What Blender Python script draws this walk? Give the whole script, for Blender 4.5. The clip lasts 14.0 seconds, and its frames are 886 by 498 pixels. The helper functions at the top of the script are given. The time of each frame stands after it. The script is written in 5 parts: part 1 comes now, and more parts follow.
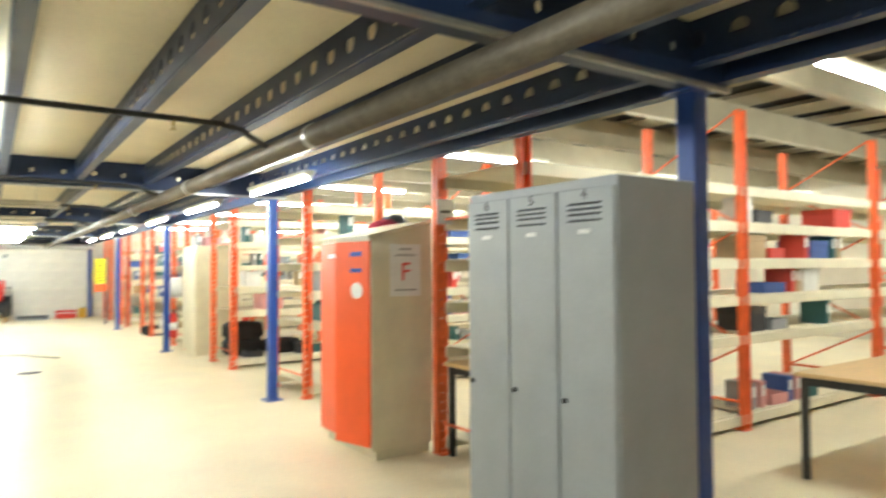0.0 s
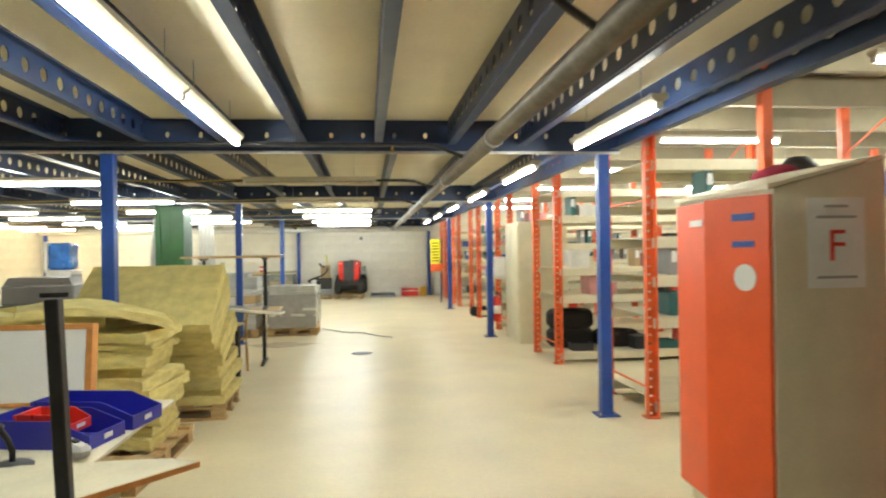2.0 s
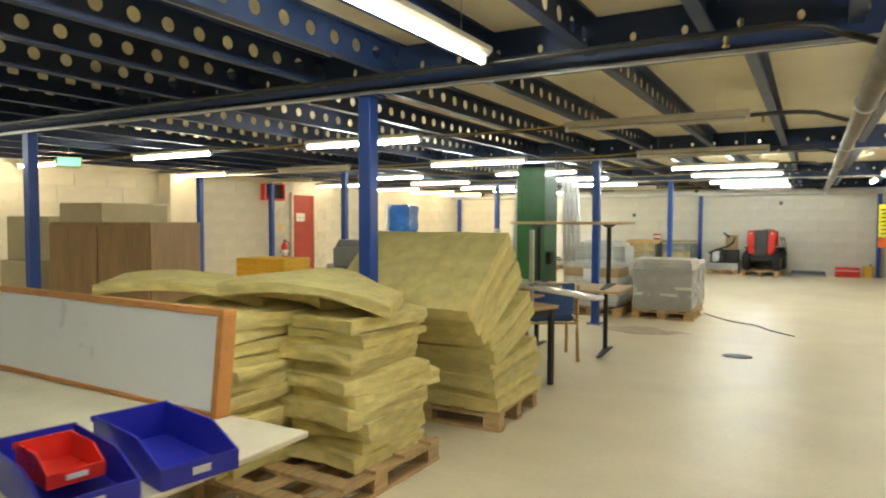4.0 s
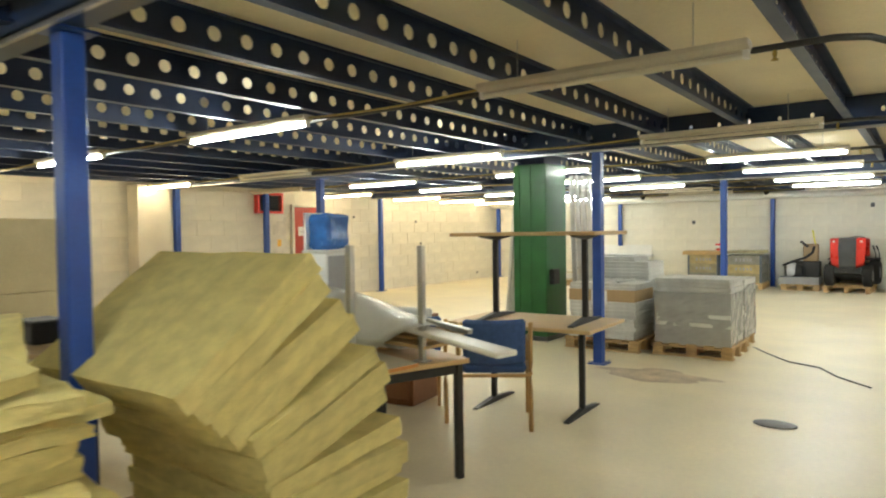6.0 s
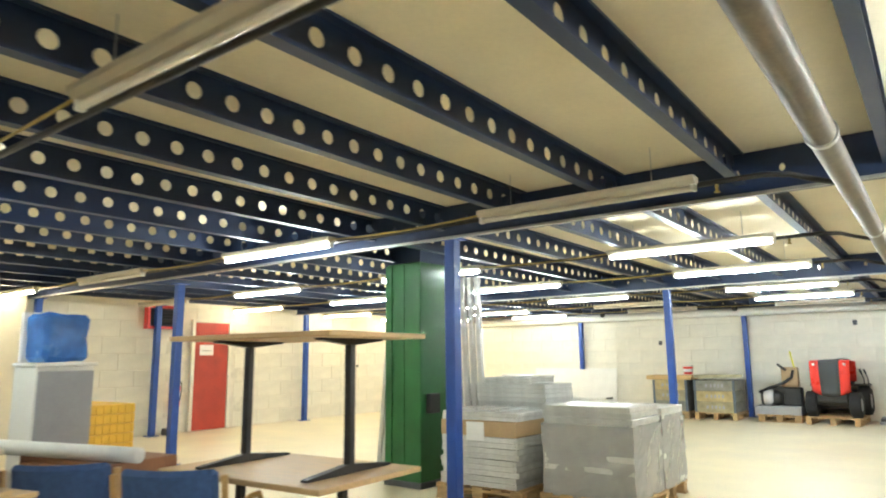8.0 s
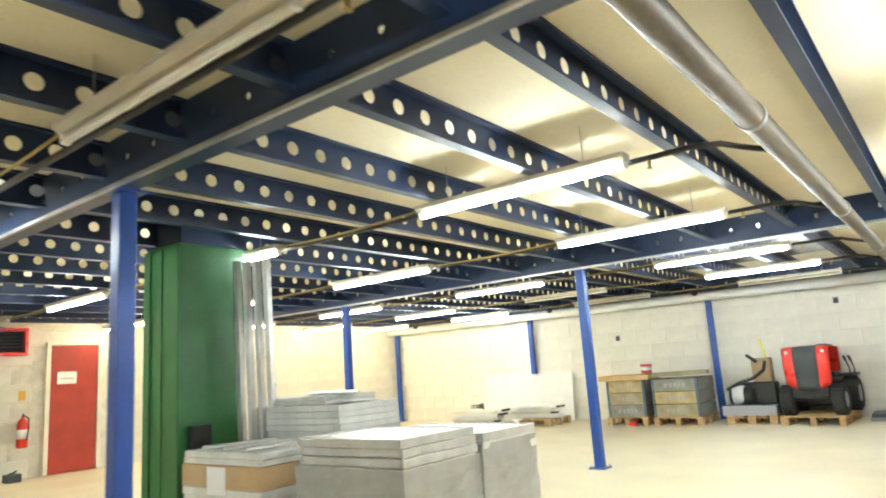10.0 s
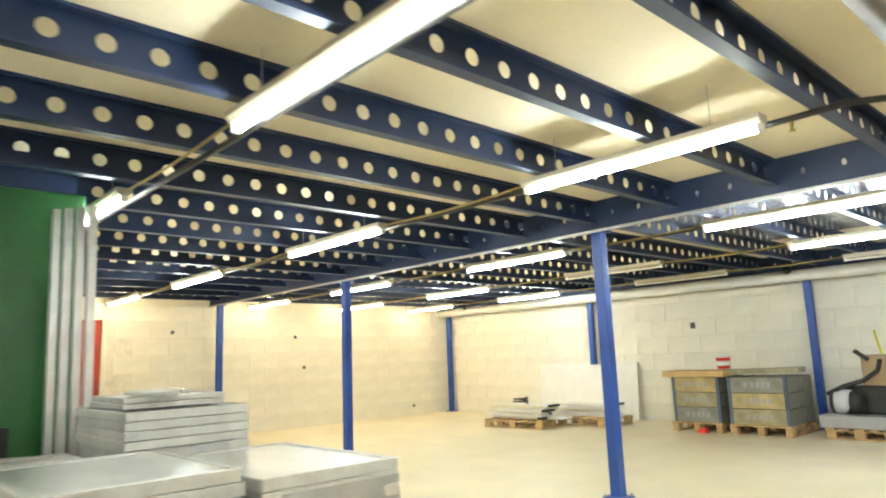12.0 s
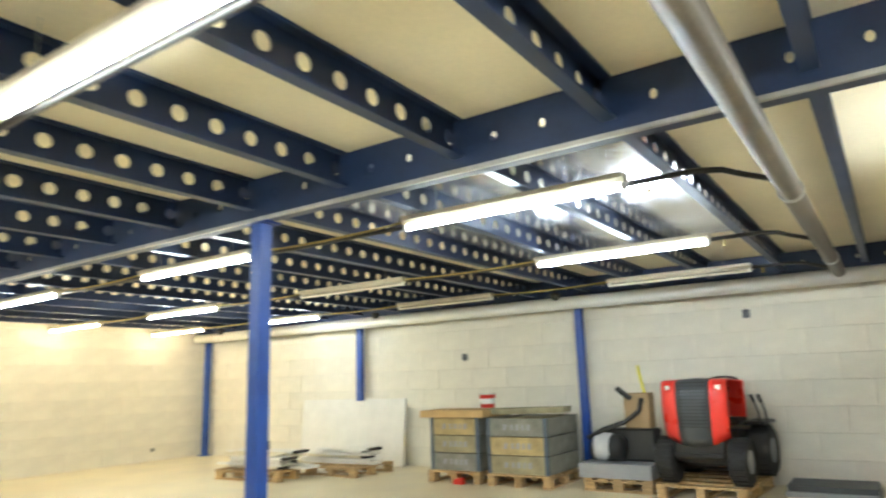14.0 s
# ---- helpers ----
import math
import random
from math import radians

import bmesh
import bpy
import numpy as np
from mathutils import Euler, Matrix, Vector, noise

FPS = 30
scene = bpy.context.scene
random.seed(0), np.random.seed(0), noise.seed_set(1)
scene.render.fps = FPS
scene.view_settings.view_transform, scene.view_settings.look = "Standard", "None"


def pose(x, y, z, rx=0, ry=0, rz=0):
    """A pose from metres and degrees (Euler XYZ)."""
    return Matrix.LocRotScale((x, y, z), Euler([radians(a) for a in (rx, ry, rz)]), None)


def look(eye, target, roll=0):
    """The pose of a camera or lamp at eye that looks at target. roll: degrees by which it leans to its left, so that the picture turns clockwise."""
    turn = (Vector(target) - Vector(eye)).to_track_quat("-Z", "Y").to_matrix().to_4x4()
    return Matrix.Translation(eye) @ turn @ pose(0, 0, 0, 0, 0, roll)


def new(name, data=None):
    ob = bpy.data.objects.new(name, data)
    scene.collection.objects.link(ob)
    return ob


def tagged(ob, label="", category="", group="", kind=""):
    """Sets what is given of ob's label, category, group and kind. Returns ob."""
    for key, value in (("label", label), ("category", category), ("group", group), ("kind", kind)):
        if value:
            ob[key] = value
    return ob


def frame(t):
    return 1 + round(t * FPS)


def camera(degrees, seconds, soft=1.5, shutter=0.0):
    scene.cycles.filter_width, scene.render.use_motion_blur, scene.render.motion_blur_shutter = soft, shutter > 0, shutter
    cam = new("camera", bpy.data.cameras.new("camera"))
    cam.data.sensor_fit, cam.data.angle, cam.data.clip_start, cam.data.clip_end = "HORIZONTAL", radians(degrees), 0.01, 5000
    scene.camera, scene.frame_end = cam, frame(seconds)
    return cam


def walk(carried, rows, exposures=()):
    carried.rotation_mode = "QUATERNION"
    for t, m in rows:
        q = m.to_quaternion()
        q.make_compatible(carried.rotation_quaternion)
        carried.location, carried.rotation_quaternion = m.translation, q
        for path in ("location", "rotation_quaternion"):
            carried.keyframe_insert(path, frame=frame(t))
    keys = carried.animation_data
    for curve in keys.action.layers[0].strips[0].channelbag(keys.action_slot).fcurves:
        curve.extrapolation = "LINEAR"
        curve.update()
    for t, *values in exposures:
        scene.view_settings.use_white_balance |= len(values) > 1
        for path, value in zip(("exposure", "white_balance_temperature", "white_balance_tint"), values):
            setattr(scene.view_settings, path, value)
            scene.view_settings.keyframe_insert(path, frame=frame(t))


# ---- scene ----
cam = camera(67.9, 14.0, soft=2.0, shutter=0.4)
PATH = [
    (0, (1.481, -0.455, 1.509), (2.617, 1.19, 1.565), -0.4),
    (0.5, (1.575, -0.135, 1.455), (2.402, 1.685, 1.402), -0.2),
    (1, (1.751, 0.289, 1.479), (2.498, 2.143, 1.418), 0.2),
    (1.5, (1.937, 0.791, 1.497), (2.433, 2.728, 1.496), 0.6),
    (2, (2.087, 1.271, 1.48), (2.317, 3.258, 1.486), -0.9),
    (2.5, (2.294, 1.825, 1.465), (2.271, 3.824, 1.417), -1.3),
    (3, (2.465, 2.261, 1.471), (2.022, 4.21, 1.412), -0.8),
    (5.5, (2.815, 4.999, 1.484), (1.635, 6.611, 1.384), -0.2),
    (6, (2.886, 5.619, 1.471), (1.703, 7.231, 1.418), -0.8),
    (6.5, (2.992, 6.214, 1.394), (1.827, 7.839, 1.382), 2.1),
    (7, (3.091, 6.791, 1.344), (1.998, 8.463, 1.45), -1.5),
    (7.5, (3.198, 7.354, 1.356), (1.984, 8.929, 1.567), 1.1),
    (8, (3.263, 7.924, 1.319), (2.082, 9.504, 1.646), -0.6),
    (8.5, (3.385, 8.568, 1.334), (2.162, 10.118, 1.655), -0.8),
    (9, (3.487, 9.251, 1.293), (2.334, 10.855, 1.601), -0.8),
    (9.2, (3.532, 9.534, 1.25), (2.399, 11.151, 1.568), -2.3),
    (11.3, (3.514, 12.149, 1.237), (2.112, 13.533, 1.583), -1.7),
    (11.5, (3.5, 12.295, 1.257), (2.04, 13.628, 1.564), -0.6),
    (12, (3.392, 12.895, 1.248), (1.942, 14.234, 1.572), -2.2),
    (12.5, (3.367, 13.492, 1.254), (1.907, 14.814, 1.599), -0.7),
    (13, (3.331, 14.052, 1.224), (1.929, 15.44, 1.557), -1.8),
    (13.5, (3.336, 14.635, 1.204), (2.009, 16.085, 1.571), -0.1),
    (14, (3.293, 15.155, 1.278), (2.204, 16.786, 1.671), -1.9),
]
EXPOSURE = [(0, 1.4, 6000, 10), (0.5, 1.2, 6100, 10), (1, 1.0, 6150, 10), (2, 0.65, 6300, 10), (3, 0.35, 6350, 10), (6, 0.35, 6250, 10), (7.5, 0.65, 5900, 10), (8.5, 0.92, 5750, 10), (9, 0.95, 5750, 10), (11.5, 0.75, 6000, 10), (12.5, 0.52, 6050, 10), (13.5, 0.4, 5950, 10), (14, 0.5, 5850, 10)]
walk(cam, [(t, look(eye, target, roll)) for t, eye, target, roll in PATH], EXPOSURE)

# ---- light ----
world = bpy.data.worlds.new("world")
scene.world = world
world.use_nodes = True
world.node_tree.nodes["Background"].inputs[0].default_value = (0.02, 0.02, 0.02, 1)
world.node_tree.nodes["Background"].inputs[1].default_value = 0.3
TUBE_POWER = 64.0

# plan
WX0, WX1, WY0, WY1 = -8.3, 16.0, -4.0, 23.75
COL_X = (4.18, 0.0, -4.08, -8.1)
ROW_Y = (1.4, 6.93, 12.42, 17.97, 23.6)
JB, CZ = 2.385, 2.59
EDGE_X = 4.30


# ---- materials ----
def mat(name, base, rough=0.6, metal=0.0, var=0.12, scale=6.0, bump=0.15, fine=60.0, second=None, stain=0.0, spec=0.5, rand=0.0, stretch=None):
    m = bpy.data.materials.new(name)
    m.use_nodes = True
    nt = m.node_tree
    N, K = nt.nodes, nt.links
    b = N["Principled BSDF"]
    b.inputs["Roughness"].default_value = rough
    b.inputs["Metallic"].default_value = metal
    b.inputs["Specular IOR Level"].default_value = spec
    tc = N.new("ShaderNodeTexCoord")
    src = tc.outputs["Object"]
    if stretch:
        mp = N.new("ShaderNodeMapping")
        mp.inputs["Scale"].default_value = stretch
        K.new(src, mp.inputs[0])
        src = mp.outputs[0]
    n1 = N.new("ShaderNodeTexNoise")
    n1.inputs["Scale"].default_value = scale
    n1.inputs["Detail"].default_value = 5
    K.new(src, n1.inputs["Vector"])
    n2 = N.new("ShaderNodeTexNoise")
    n2.inputs["Scale"].default_value = fine
    n2.inputs["Detail"].default_value = 3
    K.new(src, n2.inputs["Vector"])
    ramp = N.new("ShaderNodeValToRGB")
    d = second or tuple(c * (1 - 2.2 * var) for c in base)
    ramp.color_ramp.elements[0].position, ramp.color_ramp.elements[1].position = 0.3, 0.68
    ramp.color_ramp.elements[0].color = (*d, 1)
    ramp.color_ramp.elements[1].color = (*base, 1)
    K.new(n1.outputs["Fac"], ramp.inputs[0])
    mix = N.new("ShaderNodeMix")
    mix.data_type, mix.blend_type = "RGBA", "MULTIPLY"
    mix.inputs[0].default_value = min(1.0, var * 2.5)
    K.new(ramp.outputs[0], mix.inputs[6])
    K.new(n2.outputs["Fac"], mix.inputs[7])
    hsv = N.new("ShaderNodeHueSaturation")
    hsv.inputs["Value"].default_value = 1.0 + min(1.0, var * 2.5) * 0.8
    K.new(mix.outputs[2], hsv.inputs["Color"])
    out = hsv.outputs[0]
    if rand:
        oi = N.new("ShaderNodeObjectInfo")
        mr = N.new("ShaderNodeMapRange")
        mr.inputs["To Min"].default_value, mr.inputs["To Max"].default_value = 1 - rand, 1 + rand
        K.new(oi.outputs["Random"], mr.inputs["Value"])
        h2 = N.new("ShaderNodeHueSaturation")
        K.new(mr.outputs[0], h2.inputs["Value"])
        K.new(out, h2.inputs["Color"])
        out = h2.outputs[0]
    if stain:
        n3 = N.new("ShaderNodeTexNoise")
        n3.inputs["Scale"].default_value = scale * 0.22
        n3.inputs["Detail"].default_value = 6
        n3.inputs["Distortion"].default_value = 0.15
        K.new(src, n3.inputs["Vector"])
        r3 = N.new("ShaderNodeValToRGB")
        r3.color_ramp.elements[0].position, r3.color_ramp.elements[1].position = 0.52, 0.75
        r3.color_ramp.elements[0].color = (0, 0, 0, 1)
        r3.color_ramp.elements[1].color = (stain, stain, stain, 1)
        K.new(n3.outputs["Fac"], r3.inputs[0])
        m3 = N.new("ShaderNodeMix")
        m3.data_type = "RGBA"
        K.new(r3.outputs[0], m3.inputs[0])
        K.new(out, m3.inputs[6])
        m3.inputs[7].default_value = (base[0] * 0.6, base[1] * 0.5, base[2] * 0.38, 1)
        out = m3.outputs[2]
    K.new(out, b.inputs["Base Color"])
    rr = N.new("ShaderNodeMapRange")
    rr.inputs["To Min"].default_value, rr.inputs["To Max"].default_value = max(0.03, rough - 0.1), min(1, rough + 0.1)
    K.new(n1.outputs["Fac"], rr.inputs["Value"])
    K.new(rr.outputs[0], b.inputs["Roughness"])
    if bump:
        bp = N.new("ShaderNodeBump")
        bp.inputs["Strength"].default_value = bump
        bp.inputs["Distance"].default_value = 0.01
        K.new(n2.outputs["Fac"], bp.inputs["Height"])
        K.new(bp.outputs[0], b.inputs["Normal"])
    return m


def glow(name, color, strength):
    m = bpy.data.materials.new(name)
    m.use_nodes = True
    b = m.node_tree.nodes["Principled BSDF"]
    b.inputs["Base Color"].default_value = (0.9, 0.9, 0.9, 1)
    b.inputs["Emission Color"].default_value = (*color, 1)
    b.inputs["Emission Strength"].default_value = strength
    return m


M_FLOOR = mat("floor_paint", (0.82, 0.73, 0.51), 0.4, var=0.06, scale=1.4, bump=0.05, fine=25, stain=0.3)
M_WALL = mat("painted_block", (0.81, 0.775, 0.66), 0.75, var=0.06, scale=3, bump=0.5, fine=90, stain=0.3, rand=0.025)
M_MORTAR = mat("mortar", (0.77, 0.73, 0.62), 0.9, var=0.1, scale=8, bump=0.4)
M_PLASTER = mat("plaster", (0.76, 0.71, 0.58), 0.8, var=0.07, scale=2, bump=0.3, stain=0.3)
M_DECK = mat("ceiling_board", (0.84, 0.76, 0.56), 0.7, var=0.05, scale=1.5, bump=0.1, fine=40, stain=0.15)
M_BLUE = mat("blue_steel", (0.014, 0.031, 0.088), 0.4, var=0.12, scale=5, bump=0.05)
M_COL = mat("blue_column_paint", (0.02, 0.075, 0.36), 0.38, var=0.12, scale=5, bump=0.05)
M_GALV = mat("galvanised", (0.50, 0.50, 0.48), 0.38, 0.8, var=0.12, scale=9, bump=0.06)
M_PIPE = mat("old_pipe", (0.17, 0.14, 0.10), 0.5, 0.2, var=0.2, scale=7, bump=0.1, stain=0.4)
M_BLACK = mat("black_steel", (0.018, 0.017, 0.016), 0.45, var=0.2, scale=20, bump=0.1)
M_RUBBER = mat("rubber", (0.022, 0.021, 0.02), 0.8, var=0.2, scale=20, bump=0.3)
M_ORANGE = mat("orange_rack_paint", (0.86, 0.15, 0.035), 0.45, var=0.12, scale=8, bump=0.06, rand=0.1)
M_OLOCK = mat("orange_locker_paint", (0.84, 0.10, 0.012), 0.4, var=0.06, scale=4, bump=0.05)
M_CREAM = mat("cream_paint", (0.74, 0.68, 0.50), 0.5, var=0.06, scale=4, bump=0.06, rand=0.05)
# cream strips, with the dimness of the hall ceiling put into the colour
M_ROOF_SHADED = mat("roof_strip_shaded", (0.26, 0.225, 0.155), 0.7, var=0.08, scale=2)
# cream paint darkened so that the cross beams read as shaded
M_BEAM_SHADED = mat("cream_beam_shaded", (0.30, 0.26, 0.17), 0.55, var=0.08, scale=4, bump=0.06)
M_GREY = mat("grey_locker_paint", (0.37, 0.39, 0.41), 0.42, var=0.05, scale=5, bump=0.05)
M_DGREY = mat("dark_grey", (0.07, 0.075, 0.08), 0.5, var=0.1, scale=8)
M_PGREY = mat("grey_plastic", (0.33, 0.33, 0.34), 0.45, var=0.05, scale=8, bump=0.05)
M_WHITE = mat("white_enamel", (0.80, 0.79, 0.74), 0.4, var=0.04, scale=4, bump=0.03)
M_HOUSING = mat("yellowed_housing", (0.52, 0.47, 0.36), 0.5, var=0.06, scale=5, bump=0.04)
M_PAPER = mat("paper", (0.82, 0.82, 0.80), 0.8, var=0.03, scale=9)
M_RED = mat("red_door_paint", (0.42, 0.045, 0.022), 0.5, var=0.12, scale=4, bump=0.1)
M_REDP = mat("red_gloss", (0.72, 0.04, 0.025), 0.3, var=0.05, scale=6, bump=0.03)
M_GREEN = mat("green_paint", (0.022, 0.125, 0.03), 0.4, var=0.14, scale=3, bump=0.1)
M_WOOL = mat("mineral_wool", (0.82, 0.70, 0.28), 0.95, var=0.1, scale=9, bump=0.9, fine=130, rand=0.1, stretch=(1, 1, 2.5))
M_WOOD = mat("pallet_wood", (0.55, 0.37, 0.17), 0.75, var=0.18, scale=7, bump=0.3, rand=0.15, stretch=(1, 5, 5))
M_BEECH = mat("beech_laminate", (0.62, 0.42, 0.20), 0.45, var=0.08, scale=5, bump=0.05, stretch=(1, 6, 6))
M_OAKED = mat("orange_edge", (0.62, 0.27, 0.07), 0.5, var=0.1, scale=8)
M_BOARD = mat("white_board", (0.86, 0.87, 0.88), 0.3, var=0.02, scale=2, bump=0.0)
M_PALEWOOD = mat("pale_board", (0.74, 0.68, 0.50), 0.6, var=0.06, scale=5)
M_BINB = mat("blue_bin", (0.025, 0.03, 0.42), 0.4, var=0.05, scale=8, bump=0.03)
M_CHAIRB = mat("blue_fabric", (0.06, 0.12, 0.30), 0.9, var=0.12, scale=30, bump=0.5, fine=300)
M_CHAIRW = mat("chair_wood", (0.60, 0.36, 0.13), 0.45, var=0.12, scale=8, bump=0.05)
M_CARD = mat("cardboard", (0.48, 0.34, 0.18), 0.85, var=0.08, scale=5, bump=0.2, rand=0.15)
M_FILM = mat("stretch_film", (0.74, 0.74, 0.72), 0.14, var=0.05, scale=9, bump=0.35, fine=9)
M_FILM.node_tree.nodes["Principled BSDF"].inputs["Alpha"].default_value = 0.42
M_FILTER = mat("filter_frame", (0.62, 0.62, 0.59), 0.42, 0.15, var=0.1, scale=8, bump=0.1, rand=0.08)
M_ALU = mat("aluminium", (0.62, 0.62, 0.60), 0.35, 0.75, var=0.08, scale=8, bump=0.05)
M_YELLOW = mat("yellow_plastic", (0.80, 0.47, 0.04), 0.45, var=0.08, scale=6)
M_SIGNY = mat("yellow_sign", (0.85, 0.78, 0.02), 0.5, var=0.03, scale=6)
M_PVC = mat("white_sheet", (0.86, 0.85, 0.80), 0.16, var=0.05, scale=3, bump=0.05)
M_BROWN = mat("brown_wood", (0.30, 0.13, 0.055), 0.5, var=0.15, scale=5, stretch=(1, 1, 0.3))
M_DWOOD = mat("cabinet_wood", (0.40, 0.24, 0.10), 0.55, var=0.12, scale=5, stretch=(4, 4, 0.6))
M_CRATE = mat("weathered_crate", (0.38, 0.34, 0.20), 0.7, var=0.2, scale=6, bump=0.3, rand=0.25)
M_CARTON = mat("pale_cardboard", (0.56, 0.47, 0.28), 0.85, var=0.06, scale=4, bump=0.15, rand=0.08)
M_TAN = mat("tan_board", (0.60, 0.40, 0.17), 0.7, var=0.1, scale=5, bump=0.1)
M_CRATES = [mat("crate_%s" % n, c, 0.7, var=0.18, scale=6, bump=0.3) for n, c in (("olive", (0.38, 0.33, 0.19)), ("ochre", (0.50, 0.39, 0.18)), ("slate", (0.27, 0.265, 0.22)))]
M_FOIL = mat("foil_sheet", (0.80, 0.81, 0.83), 0.16, 0.75, var=0.06, scale=2.5, bump=0.5, fine=5)
M_CRATEB = mat("crate_blue", (0.10, 0.13, 0.17), 0.7, var=0.15, scale=6)
M_BLUEFILM = mat("blue_film", (0.04, 0.16, 0.50), 0.25, var=0.2, scale=6, bump=0.6, fine=14)
M_CABLE = mat("yellow_cable", (0.40, 0.30, 0.08), 0.6, var=0.1, scale=10)
M_DARKROOF = mat("dark_roof", (0.028, 0.026, 0.024), 0.8, var=0.2, scale=4)
M_PINK = mat("crimson_cloth", (0.35, 0.02, 0.05), 0.85, var=0.15, scale=12, bump=0.4)
M_INK = mat("ink", (0.02, 0.02, 0.02), 0.7, var=0.02)
M_SILVER = mat("silver_scanner", (0.60, 0.60, 0.60), 0.35, var=0.05, scale=9)
M_TUBE = glow("tube_lit", (0.93, 0.96, 0.85), TUBE_POWER)
M_TUBEW = glow("tube_warm", (1.0, 0.80, 0.48), TUBE_POWER * 0.8)
M_TUBEH = glow("tube_hall", (0.95, 0.96, 0.84), TUBE_POWER * 1.7)
M_TUBEC = glow("tube_cool", (0.86, 0.96, 1.0), TUBE_POWER * 1.6)
M_TUBEOFF = mat("tube_unlit", (0.72, 0.68, 0.56), 0.3, var=0.03)
M_EXIT = glow("exit_green", (0.1, 0.8, 0.35), 1.5)
M_STAIN = mat("floor_stain", (0.66, 0.54, 0.38), 0.5, var=0.2, scale=5)
SHELF_MATS = [mat("box_%s" % n, c, 0.6, var=0.1, scale=6, bump=0.1) for n, c in (
    ("white", (0.7, 0.68, 0.62)), ("black", (0.03, 0.03, 0.035)), ("red", (0.6, 0.05, 0.03)), ("teal", (0.03, 0.12, 0.12)),
    ("tan", (0.45, 0.32, 0.17)), ("grey", (0.3, 0.3, 0.3)), ("blue", (0.05, 0.1, 0.3)), ("pink", (0.65, 0.3, 0.28)))]


# ---- mesh helpers ----
def mesh_of(bm, name, material):
    me = bpy.data.meshes.new(name)
    bm.normal_update()
    bm.to_mesh(me)
    bm.free()
    for m in (material if isinstance(material, (list, tuple)) else [material]):
        me.materials.append(m)
    return me


def part(name, bm, material, parent=None, label=""):
    """Links a bmesh as one mesh object under a thing or a part."""
    ob = new(name, bm if isinstance(bm, bpy.types.Mesh) else mesh_of(bm, name, material))
    if parent:
        ob.parent = parent
    if label:
        ob["label"] = label
    return ob


def thing(name, m, label, category, group="", kind=""):
    ob = new(name)
    ob.matrix_basis = m
    ob.empty_display_size = 0.1
    return tagged(ob, label, category, group, kind)


def box(bm, c, s, ch=0.0, rot=None):
    """A box by centre and size, its edges chamfered by ch."""
    m = Matrix.Translation(c) @ (rot.to_4x4() if rot else Matrix()) @ Matrix.Diagonal((*s, 1))
    r = bmesh.ops.create_cube(bm, size=1, matrix=m)
    if ch:
        es = {e for v in r["verts"] for e in v.link_edges}
        bmesh.ops.bevel(bm, geom=list(es), offset=ch, segments=1, affect="EDGES", clamp_overlap=True)
    return bm


def bx(c, s, ch=0.0, rot=None):
    return box(bmesh.new(), c, s, ch, rot)


def span(x0, x1, y0, y1, z0, z1, ch=0.0):
    return bx(((x0 + x1) / 2, (y0 + y1) / 2, (z0 + z1) / 2), (x1 - x0, y1 - y0, z1 - z0), ch)


def rod(bm, a, b, r, seg=10, r2=None):
    a, b = Vector(a), Vector(b)
    d = b - a
    m = Matrix.Translation((a + b) / 2) @ d.to_track_quat("Z", "Y").to_matrix().to_4x4()
    bmesh.ops.create_cone(bm, cap_ends=True, segments=seg, radius1=r, radius2=r if r2 is None else r2, depth=d.length, matrix=m)
    return bm


def pathtube(pts, r, seg=8, closed=False):
    """A round tube along a line of points."""
    bm = bmesh.new()
    pts = [Vector(p) for p in pts]
    rings = []
    for i, p in enumerate(pts):
        d = (pts[min(i + 1, len(pts) - 1)] - pts[max(i - 1, 0)]).normalized()
        q = d.to_track_quat("Z", "Y").to_matrix()
        rings.append([bm.verts.new(p + q @ Vector((r * math.cos(2 * math.pi * k / seg), r * math.sin(2 * math.pi * k / seg), 0))) for k in range(seg)])
    for a, b in zip(rings, rings[1:]):
        for k in range(seg):
            bm.faces.new((a[k], a[(k + 1) % seg], b[(k + 1) % seg], b[k]))
    bm.faces.new(rings[0][::-1])
    bm.faces.new(rings[-1])
    for f in bm.faces:
        f.smooth = True
    return bm


def lathe(prof, seg=20):
    """A solid of revolution about z from (radius, z) pairs."""
    bm = bmesh.new()
    rings = [[bm.verts.new((r * math.cos(2 * math.pi * k / seg), r * math.sin(2 * math.pi * k / seg), z)) for k in range(seg)] for r, z in prof]
    for a, b in zip(rings, rings[1:]):
        for k in range(seg):
            bm.faces.new((a[k], a[(k + 1) % seg], b[(k + 1) % seg], b[k]))
    bm.faces.new(rings[0][::-1])
    bm.faces.new(rings[-1])
    for f in bm.faces:
        f.smooth = True
    return bm


def extrude(poly, depth, axis="y"):
    """A prism of a polygon in two axes, pulled along the third, from 0 to depth."""
    bm = bmesh.new()
    def at(u, v, w):
        return {"y": (u, w, v), "x": (w, u, v), "z": (u, v, w)}[axis]
    a = [bm.verts.new(at(u, v, 0)) for u, v in poly]
    b = [bm.verts.new(at(u, v, depth)) for u, v in poly]
    n = len(poly)
    bm.faces.new(a)
    bm.faces.new(b[::-1])
    for i in range(n):
        bm.faces.new((a[i], b[i], b[(i + 1) % n], a[(i + 1) % n]))
    bmesh.ops.recalc_face_normals(bm, faces=bm.faces)
    return bm


def moved(bm, m):
    bmesh.ops.transform(bm, matrix=m, verts=bm.verts)
    return bm


